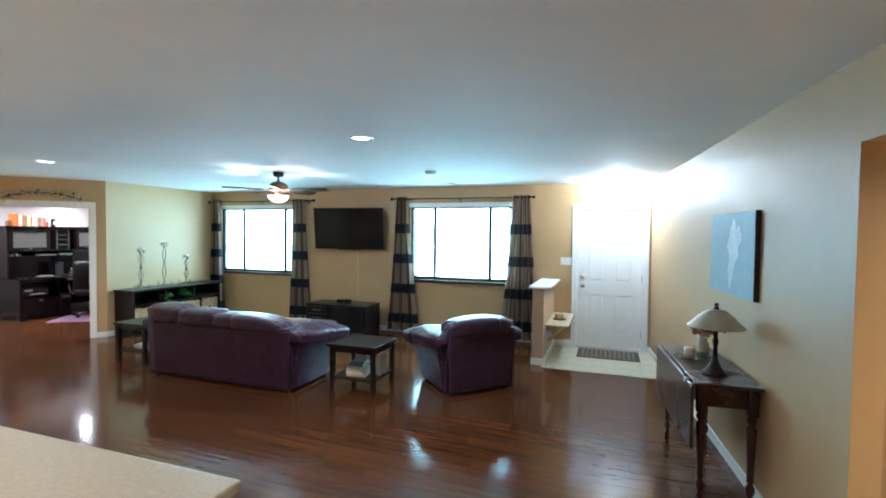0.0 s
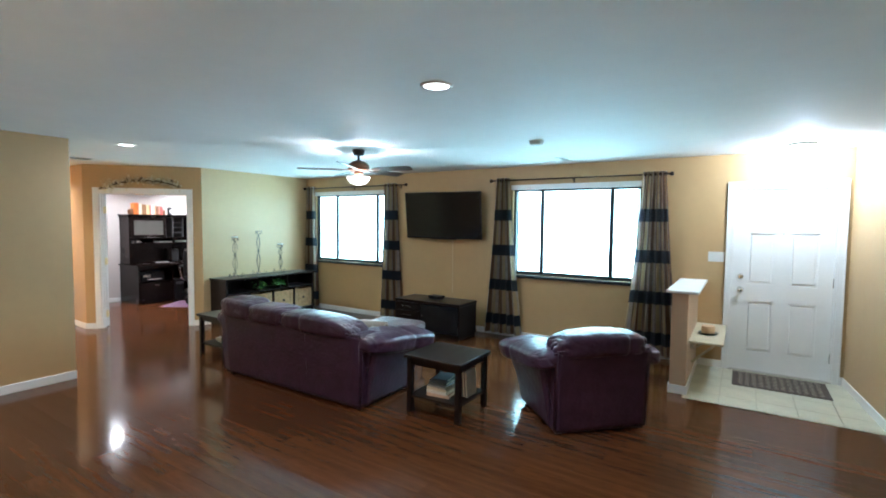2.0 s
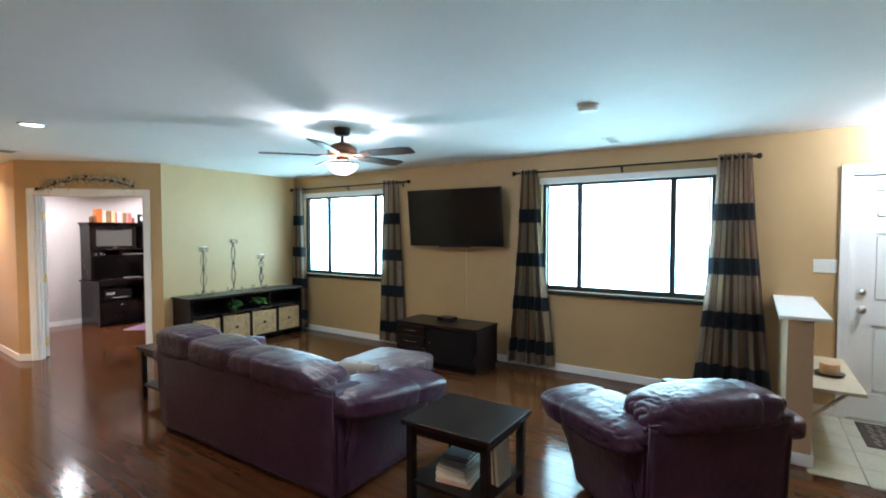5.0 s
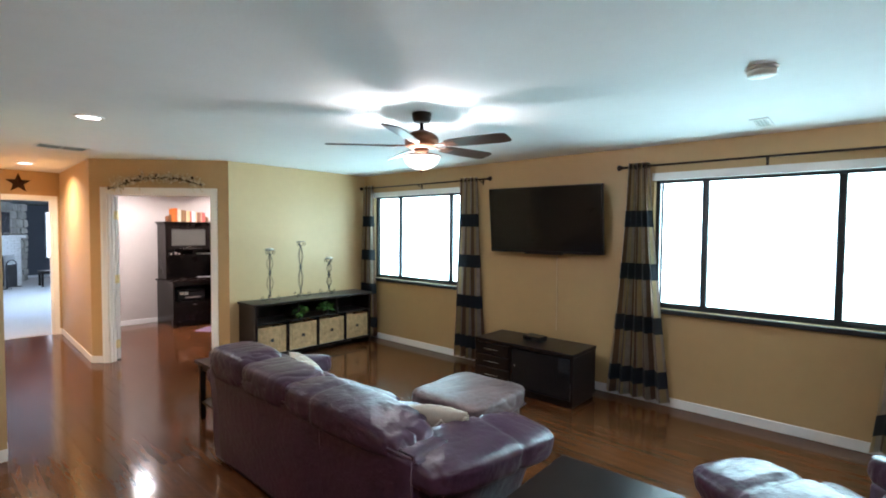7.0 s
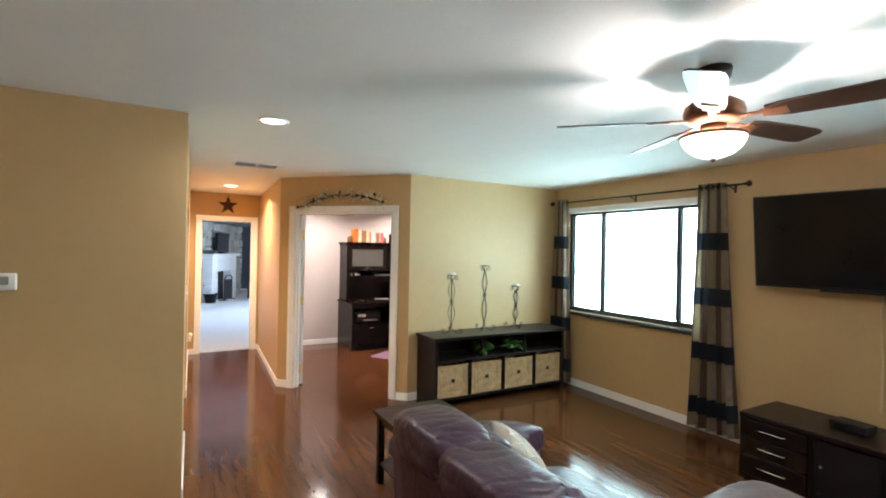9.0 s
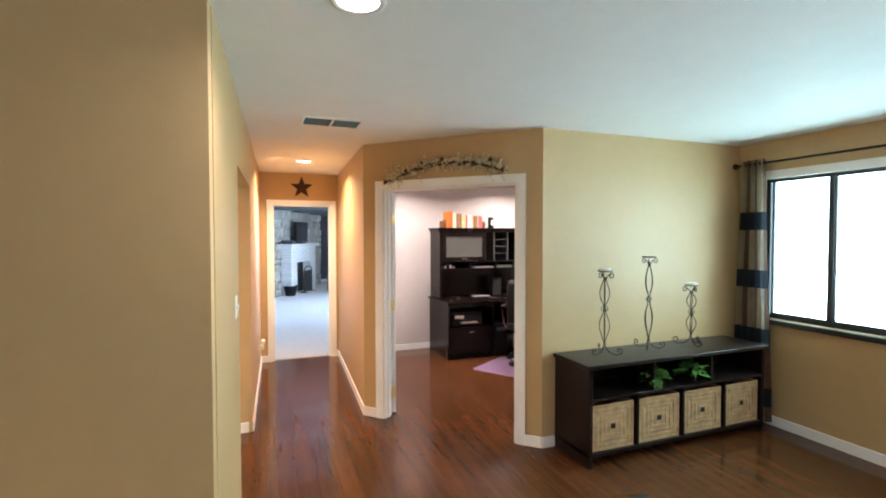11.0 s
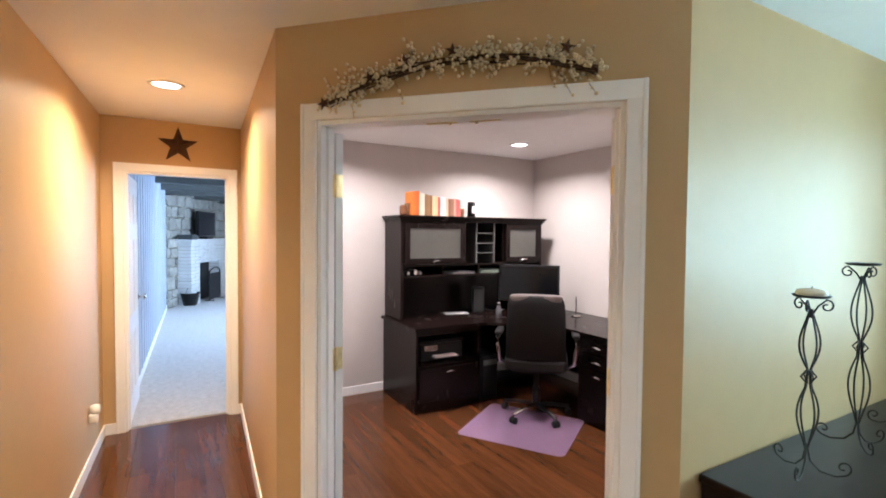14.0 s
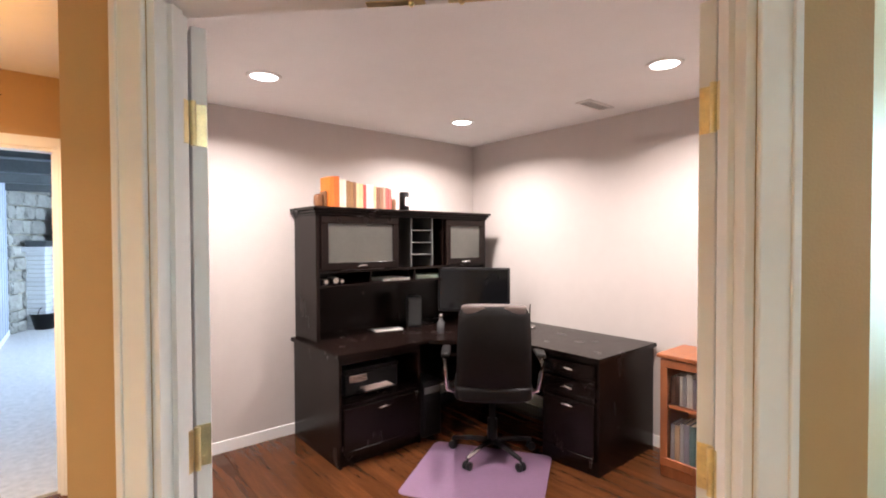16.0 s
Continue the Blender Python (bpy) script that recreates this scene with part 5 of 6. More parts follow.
# ---- office ----
ESP = mat("dark_mahogany_wood", (0.0075, 0.004, 0.0033), 0.26, var=0.2, scale=3, stretch=(2, 2, 1), spec=0.2)
HANDLE = mat("bright_nickel", (0.75, 0.73, 0.70), 0.2, metal=1.0, var=0.05)


def cup_pull(parent, m):
    b = bmesh.new()
    n = 10
    pts = [(0.045 * (2 * i / n - 1), -0.022 * math.sin(math.pi * i / n) ** 0.6, 0.012 * math.sin(math.pi * i / n)) for i in range(n + 1)]
    tube(b, pts, 0.007, 8, m)
    part("pull", b, HANDLE, parent, "bright nickel pull", True)


def desk_front(parent, name, x0, x1, z0, z1, m, pull=True):
    """A framed drawer front whose outer face looks along -y of m."""
    b = bmesh.new()
    box(b, x0, x1, -0.016, 0.0, z0, z1, 0.002, m, seg=1)
    t = 0.028
    for q in ((x0, x1, z0, z0 + t), (x0, x1, z1 - t, z1), (x0, x0 + t, z0 + t, z1 - t), (x1 - t, x1, z0 + t, z1 - t)):
        box(b, q[0] + 0.001, q[1] - 0.001, -0.022, -0.014, q[2] + 0.001, q[3] - 0.001, 0.003, m, seg=1)
    d = part(name, b, ESP, parent)
    if pull:
        cup_pull(d, m @ Matrix.Translation(((x0 + x1) / 2, -0.024, z1 - 0.045 if z1 - z0 > 0.2 else (z0 + z1) / 2)))
    return d


# pedestal under the hutch, along the west wall; its face looks east
DXF, DY0, DTOP = -9.53, 5.14, 0.755
west = pose(DXF, DY0, 0, 0, 0, 90)          # x runs north along the face, y runs west
pd = thing("desk_pedestal", "dark mahogany desk pedestal with a printer bay and file drawer", "desk cabinet", pose(0, 0, 0), "office desk units")
Wp, Dp = 0.66, 0.73
for nm, q in (("side_panel", (0, 0.022, 0, Dp, 0, DTOP - 0.03)), ("side_panel", (Wp - 0.022, Wp, 0, Dp, 0, DTOP - 0.03)), ("back_panel", (0.022, Wp - 0.022, Dp - 0.02, Dp, 0.05, DTOP - 0.03)), ("bottom", (0.022, Wp - 0.022, 0, Dp - 0.02, 0.06, 0.08)), ("bay_floor", (0.022, Wp - 0.022, 0, Dp - 0.02, 0.40, 0.42)), ("plinth", (0.022, Wp - 0.022, 0.02, 0.04, 0.0, 0.06)), ("top_rail", (0.022, Wp - 0.022, 0.0, 0.02, DTOP - 0.075, DTOP - 0.03))):
    part(nm, bx(*q, 0.002, west, seg=1), ESP, pd)
desk_front(pd, "drawer", 0.026, Wp - 0.026, 0.085, 0.395, west)

# pedestal at the return's end, along the north wall; its face looks south
RX1, RYF = -8.39, 6.33
north = pose(RX1 - 0.44, RYF, 0)
pr = thing("desk_pedestal", "dark mahogany three-drawer desk pedestal", "desk cabinet", pose(0, 0, 0), "office desk units")
pb = bmesh.new()
box(pb, 0, 0.44, 0.0, OY - RYF - 0.03, 0.0, DTOP - 0.03, 0.003, north)
part("body", pb, ESP, pr)
for z0, z1 in ((0.595, 0.70), (0.465, 0.585), (0.09, 0.455)):
    desk_front(pr, "drawer", 0.025, 0.415, z0, z1, north)
dk = thing("corner_desk", "dark mahogany L-shaped corner desktop with a diagonal inner edge", "desk", pose(0, 0, 0))
db = bmesh.new()
outline = [(OX + 0.02, DY0 - 0.02), (DXF + 0.03, DY0 - 0.02), (DXF + 0.03, DY0 + 0.72), (-9.05, RYF - 0.03), (RX1 + 0.02, RYF - 0.03), (RX1 + 0.02, OY - 0.02), (OX + 0.02, OY - 0.02)]
lo = [db.verts.new((x, y, DTOP - 0.03)) for x, y in outline]
hi = [db.verts.new((x, y, DTOP)) for x, y in outline]
db.faces.new(hi)
db.faces.new(lo[::-1])
for i in range(len(lo)):
    db.faces.new((lo[i], lo[(i + 1) % len(lo)], hi[(i + 1) % len(lo)], hi[i]))
bmesh.ops.recalc_face_normals(db, faces=db.faces[:])
bmesh.ops.bevel(db, geom=[e for e in db.edges], offset=0.005, segments=2, affect="EDGES")
part("desktop", db, ESP, dk)
part("modesty_panel", bx(OX + 0.03, -8.84, OY - 0.06, OY - 0.04, 0.12, DTOP - 0.03), ESP, dk)
part("modesty_panel", bx(OX + 0.03, OX + 0.05, DY0 + 0.67, OY - 0.06, 0.12, DTOP - 0.03), ESP, dk)
part("keyboard_tray", bx(-9.50, -9.10, 5.98, 6.40, 0.64, 0.655, 0.003, pose(0, 0, 0)), ESP, dk)

# hutch
HF, HB = -9.90, OX + 0.02
HY0, HY1, HZ = 5.16, 6.84, 1.735
hu = thing("desk_hutch", "dark mahogany hutch with frosted doors and cubbies on the desk", "hutch", pose(HF, HY0, DTOP, 0, 0, 90))
HW, HD, HH = HY1 - HY0, HF - HB, HZ - DTOP
for x in (0.0, HW - 0.03):
    part("side_panel", bx(x, x + 0.03, 0, HD, 0, HH - 0.05, 0.003), ESP, hu)
part("back_panel", bx(0.03, HW - 0.03, HD - 0.015, HD, 0, HH - 0.05), ESP, hu)
cr = bmesh.new()
box(cr, -0.035, HW + 0.035, -0.04, HD, HH - 0.022, HH, 0.004)
box(cr, -0.022, HW + 0.022, -0.026, HD, HH - 0.042, HH - 0.022, 0.006)
box(cr, -0.01, HW + 0.01, -0.012, HD, HH - 0.06, HH - 0.042, 0.004)
part("crown", cr, ESP, hu, "stepped crown moulding")
part("shelf", bx(0.03, HW - 0.03, 0.01, HD - 0.015, 0.50, 0.518), ESP, hu)
part("cubby_shelf", bx(0.03, HW - 0.03, 0.01, HD - 0.015, 0.395, 0.413), ESP, hu)
for f in (0.27, 0.52, 0.74):
    part("cubby_divider", bx(HW * f - 0.007, HW * f + 0.007, 0.012, HD - 0.015, 0.413, 0.50), ESP, hu)
for f in (0.42, 0.70):
    part("upper_divider", bx(HW * f - 0.008, HW * f + 0.008, 0.012, HD - 0.015, 0.518, HH - 0.06), ESP, hu)
GREYSH = mat("grey_shelf_edge", (0.10, 0.10, 0.10), 0.4)
for x in (HW * 0.50, HW * 0.63):
    part("mail_divider", bx(x - 0.005, x + 0.005, 0.012, HD - 0.015, 0.518, HH - 0.06), GREYSH, hu)
for k in range(3):
    z = 0.518 + (HH - 0.06 - 0.518) * (k + 1) / 4
    part("mail_shelf", bx(HW * 0.50 + 0.005, HW * 0.63 - 0.005, 0.012, HD - 0.015, z - 0.004, z + 0.004), GREYSH, hu)
FROST = mat("frosted_glass", (0.14, 0.135, 0.12), 0.4, var=0.1)
FROST.node_tree.nodes["Principled BSDF"].inputs["Transmission Weight"].default_value = 0.35
for x0, x1 in ((0.035, HW * 0.42 - 0.012), (HW * 0.70 + 0.012, HW - 0.035)):
    d = bmesh.new()
    t, z0, z1 = 0.055, 0.522, HH - 0.064
    for q in ((x0, x1, z0, z0 + t), (x0, x1, z1 - t, z1), (x0, x0 + t, z0 + t, z1 - t), (x1 - t, x1, z0 + t, z1 - t)):
        box(d, q[0], q[1], -0.018, 0.004, q[2], q[3], 0.003, seg=1)
    o = part("door", d, ESP, hu)
    part("frosted_pane", bx(x0 + t - 0.004, x1 - t + 0.004, -0.009, -0.005, z0 + t - 0.004, z1 - t + 0.004), FROST, o, "frosted glass pane")
    cup_pull(o, Matrix.Translation(((x0 + x1) / 2, -0.022, z0 + 0.018)))

hut = lambda u, y, z: (HF - y, HY0 + u, DTOP + z)
# papers and odds in the cubbies
PAPER = mat("white_paper", (0.76, 0.75, 0.72), 0.8, var=0.04)


def papers(m, w, d, n, col, label, name="paper_stack"):
    p = thing(name, label, "papers", m)
    for k in range(n):
        part("sheet", bx(-w / 2, w / 2, -d / 2, d / 2, 0.0062 * k, 0.0062 * k + 0.005, 0, pose(0, 0, 0, 0, 0, (k * 37) % 7 - 3)), col, p)


papers(pose(*hut(0.72, 0.16, 0.413), 0, 0, 90), 0.26, 0.22, 3, PAPER, "stack of white papers in the hutch cubby")
papers(pose(*hut(1.08, 0.16, 0.413), 0, 0, 86), 0.27, 0.22, 5, mat("pale_green_folder", (0.42, 0.52, 0.44), 0.7), "pale green folders in the hutch cubby", "folder_stack")
papers(pose(*hut(0.45, 0.14, 0.518), 0, 0, 90), 0.30, 0.2, 5, PAPER, "stack of white papers behind the frosted door")
papers(pose(-10.05, 5.85, DTOP, 0, 0, 80), 0.24, 0.12, 1, PAPER, "white papers on the desk under the hutch")
for k, (u, s_) in enumerate(((0.10, 0.022), (0.17, 0.03), (0.23, 0.02))):
    o = thing("desk_trinket", "small dark camera part in the hutch cubby", "trinket", pose(*hut(u, 0.09, 0.413)), "cubby trinkets")
    part("body", bx(-s_, s_, -s_, s_, 0, s_ * 1.8, 0.005), BLACKPL, o)
    part("lens", lathe(bmesh.new(), [(s_ * 0.7, 0), (s_ * 0.7, s_)], 14, pose(s_, 0, s_, 0, 90, 0)), CHROME, o)

# books between bookends on top of the hutch
cols = [(0.62, 0.16, 0.02), (0.58, 0.13, 0.02), (0.70, 0.62, 0.50), (0.76, 0.70, 0.58), (0.30, 0.16, 0.07), (0.34, 0.18, 0.07), (0.26, 0.12, 0.06), (0.80, 0.62, 0.36), (0.78, 0.56, 0.30), (0.62, 0.10, 0.08), (0.72, 0.72, 0.74), (0.66, 0.64, 0.66), (0.74, 0.50, 0.28), (0.24, 0.10, 0.06), (0.28, 0.14, 0.08), (0.55, 0.30, 0.22), (0.60, 0.10, 0.09), (0.62, 0.12, 0.10)]
rb = random.Random(21)
u = 0.12
for k, c in enumerate(cols):
    t_ = rb.uniform(0.023, 0.034) if k > 1 else 0.040
    hgt = (0.228 if k < 2 else 0.215 - 0.003 * k) + rb.uniform(-0.006, 0.006)
    book(Matrix.Translation((HF - 0.10, HY0 + u + t_, HZ)) @ pose(0, 0, 0, 90, 0, 0) @ pose(0, 0, 0, 0, 0, 180) @ pose(0, -hgt / 2, 0), 0.15, hgt, t_ - 0.001, c, "old cloth-bound book standing on the hutch", "books on the hutch")
    u += t_
BWOOD = mat("bookend_wood", (0.16, 0.07, 0.03), 0.4, var=0.3)
for uu, o in ((0.113, -1), (u + 0.006, 1)):
    be = thing("bookend", "carved brown wooden bookend on the hutch", "bookend", pose(HF - 0.10, HY0 + uu, HZ))
    e0, e1 = sorted((0, o * 0.012))
    part("plate", bx(-0.05, 0.05, e0, e1, 0, 0.12, 0.004), BWOOD, be)
    part("carving", cushion(bmesh.new(), -0.035, 0.035, min(o * 0.012, o * 0.075), max(o * 0.012, o * 0.075), 0.0, 0.10, 0.8, None, 6), BWOOD, be, "", True)
cn = thing("tin_can", "tall black tin with a pale label on the hutch", "tin", pose(HF - 0.09, HY0 + u + 0.17, HZ))
part("body", lathe(bmesh.new(), [(0.040, 0), (0.040, 0.15), (0.036, 0.155), (0.0, 0.155)], 22), BLACKPL, cn, "", True)
part("label", bx(0.0395, 0.0415, -0.018, 0.018, 0.04, 0.11, 0.001), PAPER, cn)

# printer in the pedestal's bay, computer tower, monitor
pt = thing("printer", "black inkjet printer with paper in its tray, in the pedestal bay", "printer", west @ pose(0.33, 0.30, 0.42))
part("body", bx(-0.22, 0.22, -0.17, 0.18, 0.0, 0.15, 0.015), BLACKPL, pt)
part("scanner_lid", bx(-0.225, 0.225, -0.175, 0.18, 0.152, 0.185, 0.01), BLACKPL, pt)
part("control_panel", bx(-0.19, -0.05, -0.182, -0.168, 0.09, 0.14, 0.004, pose(0, 0, 0)), CHROME, pt, "silver control panel")
part("paper_tray", bx(-0.12, 0.14, -0.26, -0.15, 0.03, 0.04, 0.002), BLACKPL, pt)
part("paper", bx(-0.10, 0.12, -0.25, -0.16, 0.041, 0.05), mat("pink_paper", (0.70, 0.55, 0.52), 0.8), pt, "pale paper sheets")
pw = thing("computer_tower", "black computer tower on the floor under the desk", "computer", west @ pose(0.80, 0.18, 0))
part("case", bx(-0.09, 0.09, -0.14, 0.26, 0.0, 0.42, 0.01), BLACKPL, pw)
part("drive_bay", bx(-0.075, 0.075, -0.146, -0.138, 0.33, 0.38, 0.002), mat("grey_plastic", (0.12, 0.12, 0.12), 0.35), pw)
part("front_panel", bx(-0.07, 0.07, -0.145, -0.139, 0.05, 0.28, 0.003), BLACKPL, pw)
mo = thing("computer_monitor", "black widescreen monitor on the corner desk", "monitor", pose(-9.72, 6.52, DTOP, 0, 0, 42))
part("foot", lathe(bmesh.new(), [(0.12, 0), (0.12, 0.01), (0.03, 0.02)], 28), BLACKPL, mo, "", True)
part("stem", bx(-0.03, 0.03, 0.02, 0.05, 0.015, 0.2, 0.006), BLACKPL, mo)
part("bezel", bx(-0.31, 0.31, -0.015, 0.025, 0.12, 0.50, 0.008), BLACKPL, mo)
part("screen", bx(-0.29, 0.29, -0.017, -0.014, 0.145, 0.48), SCREEN, mo)
sk = thing("desk_speaker", "black desktop computer speaker", "speaker", pose(-10.02, 6.10, DTOP, 0, 0, 60))
part("cabinet", bx(-0.06, 0.06, -0.06, 0.06, 0, 0.26, 0.01), BLACKPL, sk)
part("grille", bx(-0.05, 0.05, -0.064, -0.058, 0.02, 0.24, 0.003), mat("speaker_cloth", (0.02, 0.02, 0.02), 0.95), sk)
ms = thing("spray_bottle", "small clear bottle on the corner desk", "bottle", pose(-9.66, 6.10, DTOP))
part("bottle", lathe(bmesh.new(), [(0.028, 0), (0.030, 0.01), (0.030, 0.08), (0.012, 0.11), (0.012, 0.125)], 18), mat("grey_bottle", (0.10, 0.10, 0.105), 0.2), ms, "", True)
part("cap", lathe(bmesh.new(), [(0.014, 0.122), (0.013, 0.15), (0.0, 0.152)], 14), CHROME, ms, "", True)
ds = bmesh.new()
tube(ds, [(-9.35, 6.82, DTOP), (-9.35, 6.82, DTOP + 0.16), (-9.33, 6.80, DTOP + 0.2)], 0.006, 8)
lathe(ds, [(0.05, 0), (0.045, 0.012), (0.01, 0.018)], 20, pose(-9.35, 6.82, DTOP))
tagged(part("desk_webcam_stand", ds, CHROME, None, "", True), "thin metal microphone stand on the desk", "stand")

# chair mat and office chair
mc = bmesh.new()
mrot = pose(-8.90, 5.79, 0, 0, 0, 33)
mt = thing("chair_mat", "translucent mauve plastic chair mat on the office floor", "chair mat", mrot)
vs = []
R_ = 0.05
for cx, cy, a0 in ((0.42, 0.40, 0), (-0.42, 0.40, 90), (-0.42, -0.36, 180), (0.42, -0.36, 270)):
    for k in range(5):
        a = radians(a0 + 22.5 * k)
        vs.append((cx - R_ * (1 if cx > 0 else -1) + R_ * math.cos(a), cy - R_ * (1 if cy > 0 else -1) + R_ * math.sin(a)))
lo = [mc.verts.new((x, y, 0.001)) for x, y in vs]
hi = [mc.verts.new((x, y, 0.005)) for x, y in vs]
mc.faces.new(hi)
mc.faces.new(lo[::-1])
for i in range(len(lo)):
    mc.faces.new((lo[i], lo[(i + 1) % len(lo)], hi[(i + 1) % len(lo)], hi[i]))
bmesh.ops.recalc_face_normals(mc, faces=mc.faces[:])
part("sheet", mc, mat("mauve_plastic", (0.20, 0.12, 0.195), 0.45, var=0.10, scale=5, bump=0.1, bscale=200), mt)

VINYL = mat("black_vinyl", (0.008, 0.007, 0.007), 0.45, var=0.25, scale=10, spec=0.22, bump=0.1, bscale=120)
oc = thing("office_chair", "black high-back office chair with chrome arms, turned to the desk", "office chair", pose(-9.05, 6.06, 0.005, 0, 0, 47))
for k in range(5):
    m5 = pose(0, 0, 0, 0, 0, 72 * k + 18)
    lg = bmesh.new()
    tube(lg, [(0.03, 0, 0.10), (0.15, 0, 0.095), (0.29, 0, 0.075)], 0.020, 10, m5, 0.7)
    l_ = part("base_leg", lg, HANDLE if k % 2 else BLACKPL, oc, "", True)
    w_ = bmesh.new()
    for o in (-0.016, 0.016):
        lathe(w_, [(0.012, -0.009), (0.027, -0.009), (0.028, 0.0), (0.027, 0.009), (0.012, 0.009)], 18, m5 @ pose(0.29, o, 0.028, 90, 0, 0))
    tube(w_, [(0.29, 0, 0.075), (0.29, 0, 0.03)], 0.007, 8, m5)
    part("caster", w_, BLACKPL, oc, "", True)
part("gas_lift", lathe(bmesh.new(), [(0.035, 0.08), (0.035, 0.25), (0.022, 0.25), (0.022, 0.42)], 18), BLACKPL, oc, "", True)
part("tilt_plate", bx(-0.10, 0.10, -0.14, 0.12, 0.40, 0.44, 0.01), BLACKPL, oc)
part("seat", cushion(bmesh.new(), -0.26, 0.26, -0.24, 0.27, 0.43, 0.54, 0.3, None, 9), VINYL, oc, "", True)
bk = bmesh.new()
tmp = bmesh.new()
bmesh.ops.create_cube(tmp, size=2)
bmesh.ops.subdivide_edges(tmp, edges=tmp.edges[:], cuts=9, use_grid_fill=True)
for v in tmp.verts:
    x, y, z = v.co
    k = (abs(x) ** 9 + abs(z) ** 9) ** (1 / 9) / max(abs(x), abs(z), 1e-6)
    xx, zz = x / k if k else x, z / k if k else z
    ww = 0.238 - 0.012 * zz
    bow = 0.03 * (xx * xx) + 0.05 * (zz - 0.2) ** 2
    v.co = Vector((xx * ww, -0.25 + y * 0.045 * (1 - 0.3 * max(abs(xx), abs(zz)) ** 6) + bow - 0.05 * zz, 0.74 + zz * 0.33))
merge(bk, tmp)
part("backrest", bk, VINYL, oc, "tall black padded backrest", True)
part("headroll", cushion(bmesh.new(), -0.21, 0.21, -0.30, -0.18, 1.015, 1.075, 0.55, None, 8), mat("brown_sheen_vinyl", (0.10, 0.075, 0.068), 0.38), oc, "glossy brown top roll", True)
for sx in (-1, 1):
    a = bmesh.new()
    tube(a, [(sx * 0.22, -0.05, 0.44), (sx * 0.31, -0.05, 0.47), (sx * 0.325, -0.10, 0.60), (sx * 0.32, -0.12, 0.70), (sx * 0.32, 0.10, 0.705)], 0.017, 10)
    part("armrest_loop", a, HANDLE, oc, "chrome arm loop", True)
    part("arm_pad", cushion(bmesh.new(), sx * 0.32 - 0.03, sx * 0.32 + 0.03, -0.14, 0.13, 0.705, 0.735, 0.3, None, 5), VINYL, oc, "", True)

# bookcase with glass doors beside the desk
OAK = mat("reddish_oak", (0.26, 0.085, 0.030), 0.35, var=0.3, scale=4, stretch=(6, 6, 1), bump=0.06)
bc = thing("bookcase", "low reddish oak bookcase with glass doors full of books", "bookcase", pose(-8.17, 6.68, 0))
BW, BD, BH = 0.86, OY - 6.68 - 0.02, 0.775
part("top", bx(-0.02, BW + 0.02, -0.025, BD, BH - 0.025, BH, 0.005), OAK, bc)
part("plinth", bx(0.0, BW, 0.0, BD, 0.0, 0.07), OAK, bc)
for x in (0.0, BW - 0.022):
    part("side_panel", bx(x, x + 0.022, 0.0, BD, 0.07, BH - 0.025, 0.002), OAK, bc)
part("back_panel", bx(0.022, BW - 0.022, BD - 0.01, BD, 0.07, BH - 0.025), OAK, bc)
part("shelf", bx(0.022, BW - 0.022, 0.02, BD - 0.01, 0.07, 0.085), OAK, bc)
part("shelf", bx(0.022, BW - 0.022, 0.02, BD - 0.01, 0.435, 0.452), OAK, bc)
for x0 in (0.004, BW / 2 + 0.002):
    x1 = x0 + BW / 2 - 0.006
    d = bmesh.new()
    for q in ((x0, x1, 0.075, 0.125), (x0, x1, BH - 0.08, BH - 0.03), (x0, x0 + 0.045, 0.125, BH - 0.08), (x1 - 0.045, x1, 0.125, BH - 0.08)):
        box(d, q[0], q[1], -0.02, -0.001, q[2], q[3], 0.003, seg=1)
    o = part("door", d, OAK, bc)
    g = part("glass_pane", bx(x0 + 0.043, x1 - 0.043, -0.011, -0.008, 0.123, BH - 0.078), GLASS, o, "clear glass pane")
    g.visible_shadow = False
for z0, hgt in ((0.085, 0.27), (0.452, 0.22)):
    x = 0.04
    k = 0
    while x < BW - 0.08:
        t_ = rb.uniform(0.02, 0.038)
        hh = hgt * rb.uniform(0.8, 1.0)
        c = rb.choice(((0.05, 0.06, 0.09), (0.22, 0.22, 0.23), (0.10, 0.05, 0.04), (0.40, 0.38, 0.34), (0.05, 0.10, 0.10), (0.13, 0.12, 0.16), (0.3, 0.2, 0.12)))
        book(Matrix.Translation((-8.17 + x, 6.68 + 0.02 + 0.11, z0)) @ pose(0, 0, 0, 90, 0, 90) @ pose(0, hh / 2, 0), 0.16, hh, t_ - 0.002, c, "dark book standing in the glass-door bookcase", "books in the bookcase")
        x += t_
        k += 1

# ---- den beyond the hall ----
DENW = mat("blue_grey_panelling", (0.42, 0.46, 0.54), 0.5, var=0.06, scale=3)
NAVY = mat("dark_slate_paint", (0.085, 0.095, 0.12), 0.6, var=0.08, scale=3)
BEAM = mat("dark_beam_wood", (0.055, 0.060, 0.058), 0.7, var=0.3, scale=4, bump=0.2)
DX0, DX1, DYS, DYN = HX - 0.10, -21.0, 2.985, 6.6
tagged(part("den_carpet", bx(DX1, DX0 + 0.03, DYS - 0.1, DYN, -0.05, 0.006), CARPET), "pale grey cut-pile carpet in the den", "carpet", kind="structure")
ceiling("den_ceiling", DX1 - 0.2, DX0 - 0.0, DYS - 0.2, DYN + 0.2, "white den ceiling with dark beams")
wd = wall("den_wall_south", (DX1, DYS + 0.335), (DX0, DYS), DENW, "pale blue grey panelled den wall", thick=0.1)
wall("den_wall_west", (DX1, DYN), (DX1, DYS), NAVY, "dark slate painted den wall", thick=0.1)
